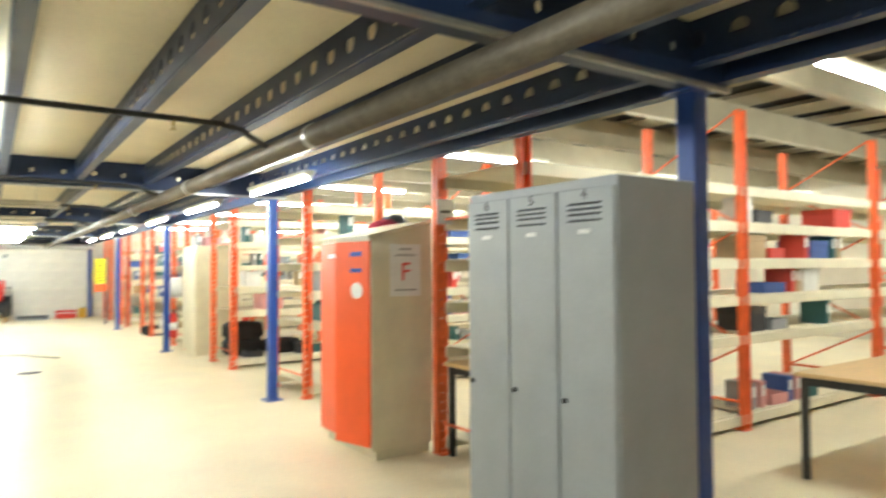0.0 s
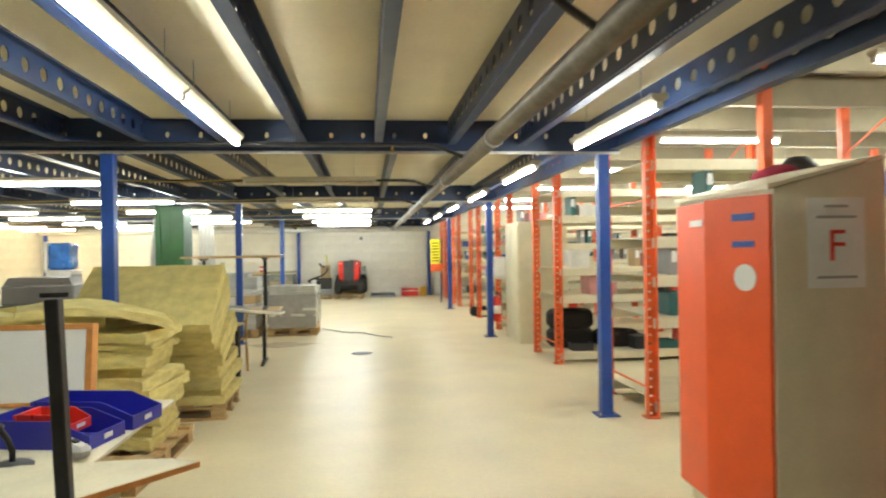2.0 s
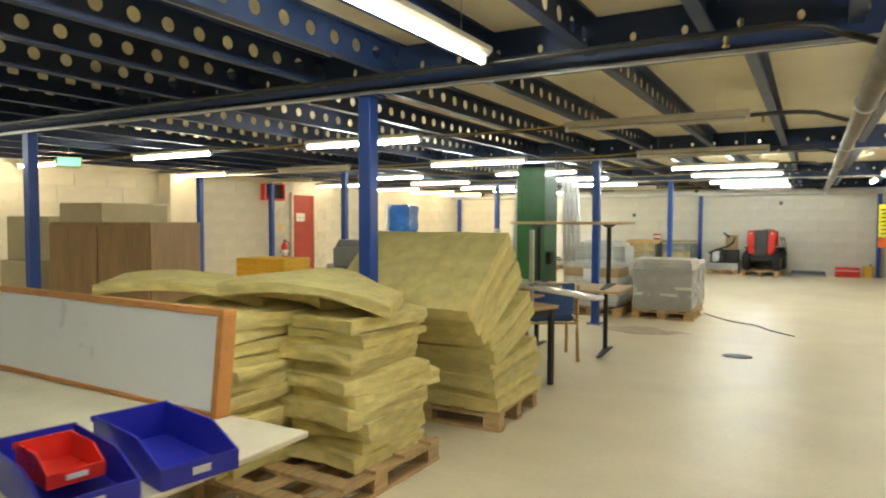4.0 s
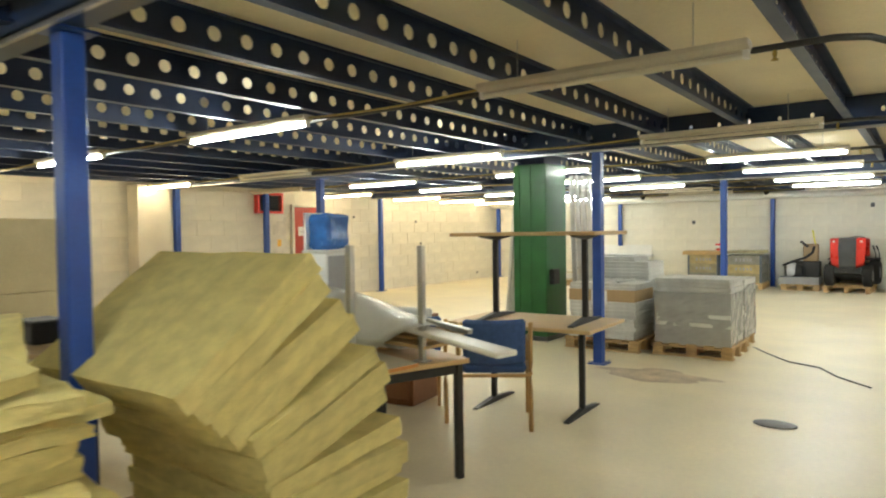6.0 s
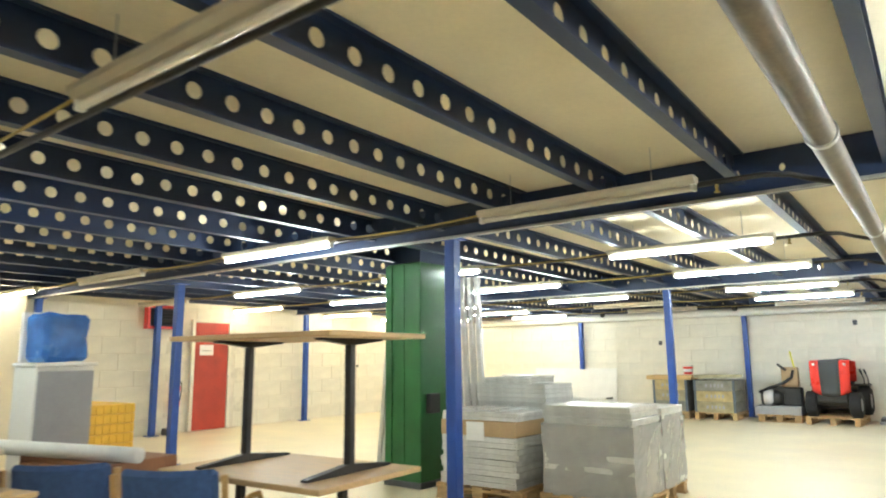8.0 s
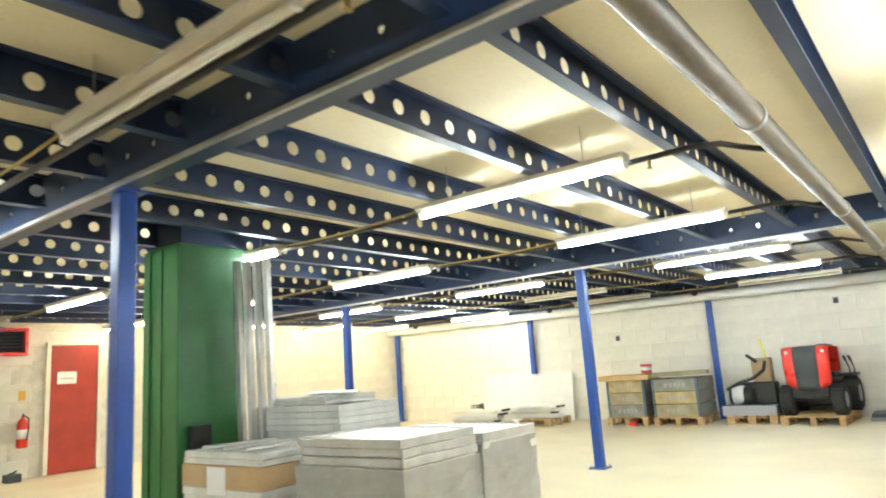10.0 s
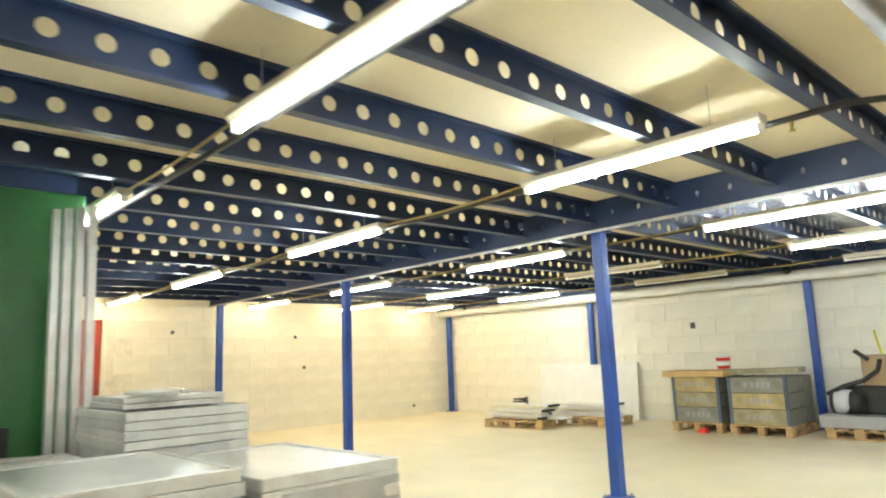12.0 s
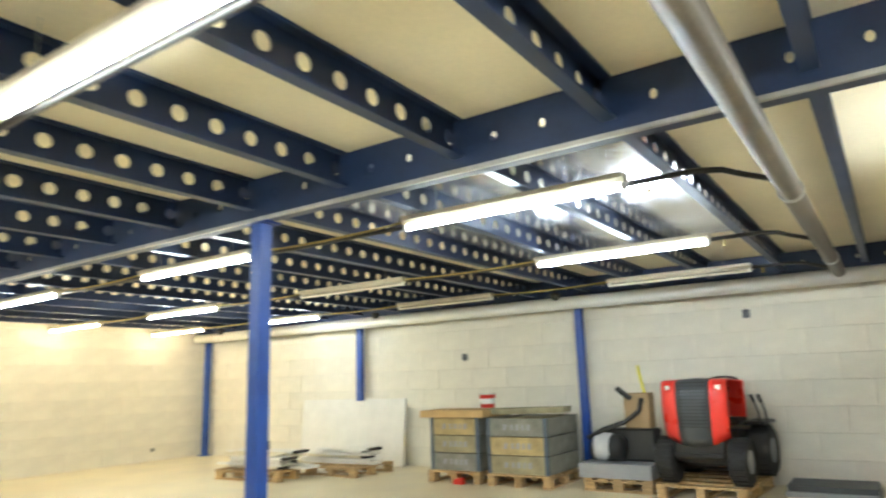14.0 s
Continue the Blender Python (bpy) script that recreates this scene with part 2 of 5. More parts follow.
def perforated(length, height, pitch, hole_w, hole_h, flange, thick=0.004, seg=12, lip=0.0, slots=0.0):
    """A steel C-section along y, web in the yz plane with real holes, flanges towards +x; z from 0 to height."""
    bm = bmesh.new()
    n = max(1, int(length / pitch))
    pitch = length / n
    full, height = height, height - slots
    for i in range(n):
        y0, yc = i * pitch, (i + 0.5) * pitch
        zc = height / 2
        outer, inner = [], []
        for k in range(seg):
            a = 2 * math.pi * (k + 0.5) / seg
            ca, sa = math.cos(a), math.sin(a)
            s = min(pitch / 2 / max(abs(ca), 1e-6), height / 2 / max(abs(sa), 1e-6))
            inner.append((yc + hole_w / 2 * ca, zc + hole_h / 2 * sa))
            outer.append((yc + s * ca, zc + s * sa))
        vi = [bm.verts.new((0, *p)) for p in inner]
        vo = [bm.verts.new((0, *p)) for p in outer]
        corners = {}
        for k in range(seg):
            k2 = (k + 1) % seg
            a, b = outer[k], outer[k2]
            if abs(a[0] - b[0]) > 1e-6 and abs(a[1] - b[1]) > 1e-6:
                cy = y0 + pitch if (a[0] + b[0]) / 2 > yc else y0
                cz = height if (a[1] + b[1]) / 2 > zc else 0
                c = bm.verts.new((0, cy, cz))
                bm.faces.new((vi[k], vo[k], c, vo[k2], vi[k2]))
            else:
                bm.faces.new((vi[k], vo[k], vo[k2], vi[k2]))
    bmesh.ops.recalc_face_normals(bm, faces=bm.faces)
    r = bmesh.ops.extrude_face_region(bm, geom=list(bm.faces))
    bmesh.ops.translate(bm, vec=(-thick, 0, 0), verts=[g for g in r["geom"] if isinstance(g, bmesh.types.BMVert)])
    if slots:
        bmesh.ops.translate(bm, vec=(0, 0, slots), verts=bm.verts)
        box(bm, (-thick / 2, length / 2, slots * 0.25), (thick, length, slots * 0.5))
        m = int(length / 0.045)
        for i in range(m + 1):
            box(bm, (-thick / 2, i * length / m, slots * 0.75), (thick, 0.026, slots * 0.5))
    height = full
    for z in (thick / 2, height - thick / 2):
        box(bm, (flange / 2, length / 2, z), (flange, length, thick))
    if lip:
        for z in (lip / 2, height - lip / 2):
            box(bm, (flange, length / 2, z), (thick, length, lip))
    bmesh.ops.recalc_face_normals(bm, faces=bm.faces)
    return bm


def letters(text, size, material, parent, m, name="lettering"):
    """Flat raised writing with the built-in font; m: its pose under the parent."""
    cu = bpy.data.curves.new(name, "FONT")
    cu.body, cu.size, cu.extrude, cu.align_x, cu.align_y = text, size, 0.0008, "CENTER", "CENTER"
    tmp = bpy.data.objects.new("tmp", cu)
    scene.collection.objects.link(tmp)
    dg = bpy.context.evaluated_depsgraph_get()
    me = bpy.data.meshes.new_from_object(tmp.evaluated_get(dg))
    bpy.data.objects.remove(tmp)
    me.materials.clear()
    me.materials.append(material)
    ob = new(name, me)
    ob.parent = parent
    ob.matrix_basis = m
    return ob


def structure(name, bm, material, label="", category="structure", group=""):
    ob = new(name, mesh_of(bm, name, material))
    return tagged(ob, label, category, group, "structure")


R3 = lambda rx=0, ry=0, rz=0: pose(0, 0, 0, rx, ry, rz).to_3x3()

# ---- large structure ----
floor = structure("floor", span(WX0 - 0.2, WX1 + 0.2, WY0 - 0.2, WY1 + 0.2, -0.15, 0.0), M_FLOOR, "pale cream painted concrete floor with scuffs and stains", "floor")
wall_west = structure("wall_west", span(WX0 - 0.25, WX0, WY0 - 0.25, WY1 + 0.25, 0, 3.6), M_MORTAR, "cream painted block wall with a red door", "wall")
wall_north = structure("wall_north", span(WX0, WX1, WY1, WY1 + 0.25, 0, 5.2), M_MORTAR, "white painted block wall behind stored goods", "wall")
structure("wall_south", span(WX0, WX1, WY0 - 0.25, WY0, 0, 5.2), M_PLASTER, "plain cream painted wall", "wall")
structure("wall_east", span(WX1, WX1 + 0.25, WY0 - 0.25, WY1 + 0.25, 0, 5.2), M_PLASTER, "cream painted wall behind the racking", "wall")

# mezzanine deck
structure("ceiling", span(WX0, EDGE_X + 0.05, WY0, WY1, CZ, CZ + 0.04), M_DECK, "cream chipboard deck of the mezzanine", "ceiling")

# higher hall over the racking: dark roof, cream strips and cream cross beams, both coloured as shaded
structure("roof_dark", span(EDGE_X + 0.08, WX1, WY0, WY1, 3.5, 3.55), M_DARKROOF, "dark roof lining over the racking", "ceiling")
strips = bmesh.new()
x = EDGE_X + 0.35
while x < WX1 - 0.5:
    box(strips, (x + 0.27, (WY0 + WY1) / 2, 3.44), (0.5, WY1 - WY0, 0.05))
    x += 0.95
structure("roof_strips", strips, M_ROOF_SHADED, "cream roof strips over the racking, shade put into their colour", "ceiling")
y = WY0 + 0.7
cross = bmesh.new()
while y < WY1:
    box(cross, ((EDGE_X + WX1) / 2, y, 3.24), (WX1 - EDGE_X - 0.2, 0.10, 0.34))
    y += 1.45
structure("roof_cross_beams", cross, M_BEAM_SHADED, "cream painted beams across the racking hall, darkened in colour for shade", "beam")
structure("wall_above_deck_edge", span(EDGE_X + 0.06, EDGE_X + 0.08, WY0, WY1, CZ, 3.55), M_PLASTER, "plain upstand above the deck edge", "wall")

# bright foil-faced boards under part of the deck
for k in range(3):
    structure("ceiling_foil", span(0.02 + 0.79 * k, 0.75 + 0.79 * k, 18.2, 21.7, CZ - 0.014, CZ - 0.004, 0.002), M_FOIL, "shiny foil-faced board under the deck", "ceiling board", "foil boards")

# joists with round holes, one mesh a bay length
bays = [(WY0, ROW_Y[0])] + list(zip(ROW_Y[:-1], ROW_Y[1:]))
for y0, y1 in bays:
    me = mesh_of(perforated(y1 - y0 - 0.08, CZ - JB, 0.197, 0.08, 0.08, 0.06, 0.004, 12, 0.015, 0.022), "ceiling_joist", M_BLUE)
    first, gap = (1.55, 0.62) if y0 < 6 else (1.53, 0.79) if y0 < 12 else (1.57, 0.79)
    for jx in [first + gap * k for k in range(-16, 5)]:
        if not WX0 + 0.05 < jx < EDGE_X - 0.2:
            continue
        j = new("ceiling_joist", me)
        j.location = (jx, y0 + 0.04, JB)
        tagged(j, "dark blue perforated steel joist under the deck", "joist", "deck joists", "structure")
# main beams along x, with sparse slots
for y in ROW_Y:
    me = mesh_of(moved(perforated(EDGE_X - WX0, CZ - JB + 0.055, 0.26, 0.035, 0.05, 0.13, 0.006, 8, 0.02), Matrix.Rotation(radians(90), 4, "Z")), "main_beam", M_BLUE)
    b = new("main_beam", me)
    b.location = (EDGE_X, y - 0.1, JB - 0.057)
    tagged(b, "dark blue steel main beam under the deck", "beam", "main beams", "structure")
    me2 = mesh_of(span(WX0, EDGE_X, y - 0.125, y - 0.105, JB - 0.082, JB - 0.06), "beam_rail", M_GALV)
    rl = new("beam_rail", me2)
    tagged(rl, "thin steel rail under the main beam", "rail", "beam rails", "structure")
# edge beam
for y0, y1 in bays:
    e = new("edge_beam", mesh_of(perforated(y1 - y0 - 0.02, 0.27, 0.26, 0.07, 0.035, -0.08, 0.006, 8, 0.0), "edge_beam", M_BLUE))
    e.location = (EDGE_X, y0 + 0.01, JB - 0.04)
    tagged(e, "dark blue edge beam of the mezzanine", "beam", "edge beams", "structure")


def column(x, y, base=True, z0=0.0):
    t = thing("column", pose(x, y, 0), "slim blue painted steel column holding the deck", "column", "mezzanine columns", "structure")
    part("shaft", span(-0.05, 0.05, -0.05, 0.05, z0 + 0.01, JB - 0.07, 0.006), M_COL, t)
    if base:
        bm = span(-0.1, 0.1, -0.1, 0.1, 0, 0.012, 0.003)
        part("base_plate", bm, M_COL, t)
        for a in (-1, 1):
            part("bolt", rod(bmesh.new(), (0.08 * a, 0.08 * a, 0.01), (0.08 * a, 0.08 * a, 0.035), 0.009, 6), M_GALV, t)
    part("cap_plate", span(-0.09, 0.09, -0.09, 0.09, JB - 0.07, JB - 0.058), M_COL, t)
    return t


for x in COL_X:
    for y in ROW_Y:
        if (x, y) == (COL_X[2], ROW_Y[4]):
            column(x, y, False, 0.99)
        elif (x, y) == (COL_X[2], ROW_Y[2]):
            column(-4.75, 12.8)
        else:
            column(x - (0.17 if (x, y) == (COL_X[1], ROW_Y[4]) else 0), y)

# service pipe, wall trunking
structure("service_pipe", pathtube([(2.95, WY0 + 0.1, 2.24), (2.95, 12, 2.24), (2.95, 22.9, 2.24)], 0.06, 16), M_PIPE, "old grey-brown service pipe under the deck", "pipe")
for k in range(10):
    structure("pipe_clamp", rod(bmesh.new(), (2.95, -2.5 + 2.7 * k, 2.24), (2.95, -2.46 + 2.7 * k, 2.24), 0.068, 16), M_GALV, "ring clamp round the service pipe", "pipe clamp", "pipe clamps")
structure("wall_duct", pathtube([(WX0 + 0.05, 23.42, 2.25), (-2, 23.42, 2.25), (EDGE_X, 23.42, 2.25)], 0.085, 16), M_WHITE, "round off-white duct along the top of the wall", "duct")

# black sprinkler branches with a bend into the pipe
LROWS = (9.02, 11.82, 14.14, 16.14, 18.6, 20.6, 22.45)
for y in (3.2, 6.4) + LROWS:
    pts = [(-7.5, y + 0.1, 2.33), (0, y + 0.1, 2.33), (2.55, y + 0.1, 2.33), (2.68, y + 0.14, 2.32), (2.76, y + 0.22, 2.3), (2.93, y + 0.34, 2.26)]
    structure("sprinkler_branch", pathtube(pts, 0.017, 8), M_BLACK, "thin black sprinkler branch pipe", "pipe", "sprinkler branches")
    s = thing("sprinkler_head", pose(2.3, y + 0.1, 2.3), "small brass sprinkler head under the branch pipe", "sprinkler", "sprinkler heads")
    part("body", lathe([(0.008, 0.02), (0.012, 0.0), (0.006, -0.02), (0.018, -0.03), (0.018, -0.033)], 10), M_CABLE, s)


# ---- lamps ----
def batten(m, lit, length=1.52, hang=CZ, tube=None):
    t = thing("strip_light", m, ("lit" if lit else "unlit") + " white fluorescent batten hung below the deck", "strip light", "fluorescent battens")
    bm = extrude([(-0.05, 0.06), (0.05, 0.06), (0.05, 0.035), (0.025, 0.012), (-0.025, 0.012), (-0.05, 0.035)], length, "y")
    part("housing", moved(bm, Matrix.Translation((0, -length / 2, 0))), M_HOUSING, t)
    part("tube", rod(bmesh.new(), (0, -length / 2 + 0.03, -0.012), (0, length / 2 - 0.03, -0.012), 0.017, 8), (tube or M_TUBE) if lit else M_TUBEOFF, t)
    for s in (-1, 1):
        part("lamp_holder", bx((0, s * (length / 2 - 0.016), 0.0), (0.04, 0.03, 0.06), 0.005), M_WHITE, t)
    for s in (-0.5, 0.5):
        part("hanger", rod(bmesh.new(), (0, s, 0.06), (0, s, hang - m.translation.z), 0.0025, 6), M_GALV, t)
    return t


def cable(pts, r=0.008, material=None, name="cable", label="yellowed cable strung between the lamps"):
    return structure(name, pathtube(pts, r, 6), material or M_CABLE, label, "cable", "lamp cables")


LXS = (1.45, -1.6, -4.65, -7.45)
UNLIT = {(9.02, 1.45), (11.82, 1.45), (14.14, -7.45), (20.6, -1.6), (22.45, -1.6), (22.45, 1.45), (11.82, -4.65)}
for y in LROWS:
    for lx in LXS:
        lit = (y, lx) not in UNLIT
        batten(pose(lx, y, 2.3, 0, 0, 90), lit, tube=M_TUBEW if lx < -6 else M_TUBEC if (y, lx) == (20.6, 1.45) else None)
    for a, b in zip(LXS, LXS[1:]):
        if a - b > 2:
            xa, xb = a - 0.76, b + 0.76
            cable([(xa + (xb - xa) * k / 6, y, 2.335 - 0.02 * math.sin(math.pi * k / 6)) for k in range(7)])
for y in (4.12, 5.66):
    batten(pose(1.12, y, 2.33), True)
batten(pose(-3.0, 4.0, 2.3), True)
batten(pose(-6.0, 5.5, 2.3), True)
batten(pose(1.1, 0.0, 2.3), True)
for k in range(1, 7):
    batten(pose(3.76, 2.86 + 2.75 * k, 2.3), True)
for ry in (1.5, 5.4, 8.7, 11.6, 14.6, 17.6, 20.6):
    for rx in (6.3, 9.6, 12.9):
        t = batten(pose(rx, ry, 2.75, 0, 0, 90), True, hang=3.5, tube=M_TUBEH)

# ---- racking ----
RX = (4.53, 7.2, 9.9, 12.6)
RACK_ROWS = ((3.0, 3.98), (6.77, 7.77), (9.56, 10.58), (12.4, 13.4), (15.6, 16.6), (18.7, 19.7), (21.7, 22.7), (-0.6, 0.4))
UP_H = 2.95
me_up = mesh_of(perforated(UP_H, 0.1, 0.075, 0.022, 0.03, 0.06, 0.003, 8, 0.012), "upright", M_ORANGE)
me_foot = mesh_of(bx((0, 0, 0.006), (0.12, 0.13, 0.012), 0.003), "foot_plate", M_ORANGE)
LEVELS = (0.09, 0.82, 1.18, 1.52, 1.86, 2.2)


def rack_row(y0, y1, seed):
    rnd = random.Random(seed)
    t = thing("pallet_rack", pose(0, 0, 0), "orange steel racking with cream shelf beams, partly filled", "racking", "racking rows")
    for x in RX:
        for y in (y0, y1):
            u = new("upright", me_up)
            u.parent = t
            u.matrix_basis = Matrix(((0, 0, 1, x - 0.05), (-1 if y == y0 else 1, 0, 0, y), (0, 1, 0, 0), (0, 0, 0, 1)))
            f = new("foot_plate", me_foot)
            f.parent = t
            f.location = (x, y, 0)
        zs = [0.25 + 0.55 * k for k in range(5)]
        for k, z in enumerate(zs if x > 5 else zs[:1] + zs[3:4]):
            a, b = (y0, y1) if k % 2 else (y1, y0)
            part("brace", rod(bmesh.new(), (x, a, z), (x, b, z + 0.5 if x > 5 else z), 0.011, 6), M_ORANGE, t)
            if x > 5 and k in (0, 3):
                part("brace", rod(bmesh.new(), (x, y0, z), (x, y1, z), 0.014, 6), M_ORANGE, t)
    for i, (xa, xb) in enumerate(zip(RX, RX[1:])):
        for z in LEVELS:
            if rnd.random() < 0.12 and z not in (0.82, 1.18):
                continue
            for y in (y0, y1):
                part("shelf_beam", span(xa + 0.03, xb - 0.03, y - 0.025, y + 0.025, z - 0.045, z + 0.045, 0.005), M_CREAM, t)
            bm = span(xa + 0.05, xb - 0.05, y0 + 0.005, y1 - 0.005, z + 0.046, z + 0.058, 0.002)
            part("shelf_deck", bm, M_CREAM, t)
    return t


for i, (y0, y1) in enumerate(RACK_ROWS):
    rack_row(y0, y1, i)

# goods on the shelves, each a box or a folder row
rnd = random.Random(5)
KIND = (("storage_box", "cardboard storage box on a rack shelf", "box"), ("ring_binder", "ring binder standing on a rack shelf", "binder"), ("plastic_tray", "shallow plastic tray on a rack shelf", "tray"))
for (y0, y1) in RACK_ROWS[:7]:
    for xa in RX[:2]:
        for z in LEVELS[:5]:
            x = xa + 0.2
            while x < xa + 2.3:
                r = rnd.random()
                if r < 0.42:
                    x += rnd.uniform(0.2, 0.7)
                    continue
                k = rnd.choice((0, 0, 1, 1, 2))
                w, d, h = ((rnd.uniform(0.2, 0.4), 0.35, rnd.uniform(0.12, 0.24)), (0.075, 0.28, 0.25), (rnd.uniform(0.25, 0.4), 0.3, 0.1))[k]
                mt = rnd.choice(SHELF_MATS)
                t = thing(KIND[k][0], pose(x + w / 2, y0 + d / 2 + 0.02, z + 0.0585, 0, 0, rnd.uniform(-4, 4)), KIND[k][1], KIND[k][2])
                if k == 0:
                    part("body", span(-w / 2, w / 2, -d / 2, d / 2, 0, h * 0.75, 0.004), mt, t)
                    part("lid", span(-w / 2 - 0.006, w / 2 + 0.006, -d / 2 - 0.006, d / 2 + 0.006, h * 0.72, h, 0.004), mt, t)
                elif k == 1:
                    part("cover", span(-w / 2, w / 2, -d / 2, d / 2, 0, h, 0.004), mt, t)
                    part("spine_label", span(-w / 3, w / 3, -d / 2 - 0.002, -d / 2, h * 0.45, h * 0.85), M_PAPER, t)
                else:
                    bm = span(-w / 2, w / 2, -d / 2, d / 2, 0, 0.008)
                    for s in (-1, 1):
                        box(bm, (s * (w / 2 - 0.004), 0, h / 2), (0.008, d, h))
                        box(bm, (0, s * (d / 2 - 0.004), h / 2), (w, 0.008, h))
                    part("tray_body", bm, mt, t)
                x += w + rnd.uniform(0.005, 0.12)


def tyre(m, r=0.31, w=0.2, group="stacked tyres"):
    t = thing("car_tyre", m, "black rubber car tyre stacked on the lowest rack shelf", "tyre", group)
    prof = [(r * 0.6, 0.01), (r * 0.86, 0), (r * 0.97, w * 0.12), (r, w * 0.25), (r * 0.985, w * 0.5), (r, w * 0.75), (r * 0.97, w * 0.88), (r * 0.86, w), (r * 0.6, w - 0.01), (r * 0.58, w * 0.5), (r * 0.6, 0.01)]
    bm = bmesh.new()
    seg = 28
    rings = [[bm.verts.new((a * math.cos(2 * math.pi * k / seg), a * math.sin(2 * math.pi * k / seg), z)) for k in range(seg)] for a, z in prof[:-1]]
    for a, b in zip(rings, rings[1:] + rings[:1]):
        for k in range(seg):
            bm.faces.new((a[k], a[(k + 1) % seg], b[(k + 1) % seg], b[k]))
    bmesh.ops.recalc_face_normals(bm, faces=bm.faces)
    part("carcass", bm, M_RUBBER, t)
    bm = bmesh.new()
    for k in range(36):
        a = 2 * math.pi * k / 36
        for z, o in ((w * 0.33, 0), (w * 0.67, 0.5)):
            aa = a + o * 2 * math.pi / 36
            box(bm, ((r + 0.002) * math.cos(aa), (r + 0.002) * math.sin(aa), z), (0.012, 0.035, w * 0.28), 0, R3(0, 0, math.degrees(aa)))
    part("tread", bm, M_RUBBER, t)
    return t


for k in range(2):
    tyre(pose(4.85, 10.1, 0.15 + 0.25 * k), 0.31, 0.25)
tyre(pose(5.5, 10.1, 0.15))
tyre(pose(4.7, 16.0, 0.0), 0.3, 0.2)


# ---- lockers ----
def grey_locker():
    t = thing("metal_locker", pose(3.36, 1.16, 0), "grey steel three-door locker with louvred numbered doors", "locker")
    W, D, H = 0.9, 0.48, 1.85
    part("carcass", span(0.018, D, 0, W, 0, H, 0.004), M_GREY, t)
    for i in range(3):
        y0 = 0.3 * i
        d = part("door", span(0, 0.016, y0 + 0.006, y0 + 0.294, 0.07, H - 0.04, 0.003), M_GREY, t)
        for zz in (1.62, 1.60, 1.58, 1.555, 0.19, 0.165, 0.14):
            bm = box(bmesh.new(), (-0.003, y0 + 0.15, zz + (0.13 if zz > 1 else 0.0)), (0.008, 0.17, 0.008), 0.002, R3(0, 35, 0))
            part("louvre", bm, M_DGREY, d, "dark louvred vent slot")
        part("label_holder", span(-0.004, 0, y0 + 0.12, y0 + 0.18, 1.635, 1.652), M_PAPER, d)
        part("lock", rod(bmesh.new(), (-0.012, y0 + 0.262, 0.98), (0, y0 + 0.262, 0.98), 0.011, 10), M_BLACK, d, "small black key lock")
        letters("456"[i], 0.06, M_INK, d, Matrix(((0, 0, -1, -0.0015), (-1, 0, 0, y0 + 0.15), (0, 1, 0, 1.785), (0, 0, 0, 1))), "number")
    part("plinth", span(0.03, D, 0.01, W - 0.01, 0, 0.06), M_DGREY, t)


grey_locker()


def orange_locker():
    t = thing("sloping_locker", pose(3.95, 4.10, 0), "cream steel locker with sloping top and orange doors ajar", "locker")
    W, D = 0.92, 0.56
    part("carcass", extrude([(0, 0.08), (D, 0.08), (D, 1.885), (0, 1.745)], W, "y"), M_CREAM, t)
    part("sloping_top", extrude([(-0.03, 1.742), (D + 0.006, 1.893), (D + 0.006, 1.905), (-0.03, 1.765)], W + 0.006, "y"), M_CREAM, t)
    part("base", span(0.04, D - 0.02, 0.02, W - 0.02, 0, 0.08), M_CREAM, t)
    d1 = part("door", span(-0.02, 0, 0.0, 0.40, 0.11, 1.72, 0.003), M_OLOCK, t, "orange painted steel door")
    d1.matrix_basis = pose(-0.004, 0.01, 0, 0, 0, 16)
    d2 = part("door", span(-0.02, 0, -0.45, 0.0, 0.11, 1.72, 0.003), M_OLOCK, t, "orange painted steel door")
    d2.matrix_basis = pose(-0.004, 0.91, 0, 0, 0, -3)
    for zz, hh in ((1.62, 0.035), (1.49, 0.03)):
        part("sticker", bx((-0.022, 0.15, zz), (0.003, 0.13, hh)), M_COL, d1, "small blue sticker")
    part("round_sticker", rod(bmesh.new(), (-0.024, 0.14, 1.33), (-0.02, 0.14, 1.33), 0.065, 24), M_PAPER, d1, "round white sticker")
    part("label", bx((-0.022, -0.26, 1.61), (0.003, 0.15, 0.035)), M_PAPER, d2)
    part("lock", rod(bmesh.new(), (-0.032, -0.40, 0.9), (-0.02, -0.40, 0.9), 0.011, 10), M_BLACK, d2)
    p = part("notice", span(0.16, 0.45, -0.003, -0.0005, 1.28, 1.70), M_PAPER, t, "white paper notice with a red letter")
    letters("F", 0.21, M_REDP, p, Matrix(((1, 0, 0, 0.305), (0, 0, -1, -0.0045), (0, 1, 0, 1.47), (0, 0, 0, 1))), "letter")
    bm = bmesh.new()
    for zz, w in ((1.66, 0.12), (1.61, 0.2), (1.33, 0.2)):
        box(bm, (0.305, -0.0042, zz), (w, 0.001, 0.012))
    part("print_line", bm, M_PGREY, p)


orange_locker()
t = thing("garment_bag", pose(4.62, 5.0, 0.02), "crimson and black jacket hung on a rack upright", "jacket")
bm = lathe([(0.03, 1.62), (0.13, 1.7), (0.17, 1.8), (0.14, 1.9), (0.05, 1.95)], 14)
part("jacket_body", moved(bm, Matrix.Diagonal((1.5, 0.7, 1, 1))), M_PINK, t)
part("hood", moved(lathe([(0.02, -0.09), (0.1, -0.05), (0.12, 0.03), (0.06, 0.1)], 12), Matrix.Translation((0.1, 0.02, 1.9))), M_BLACK, t)
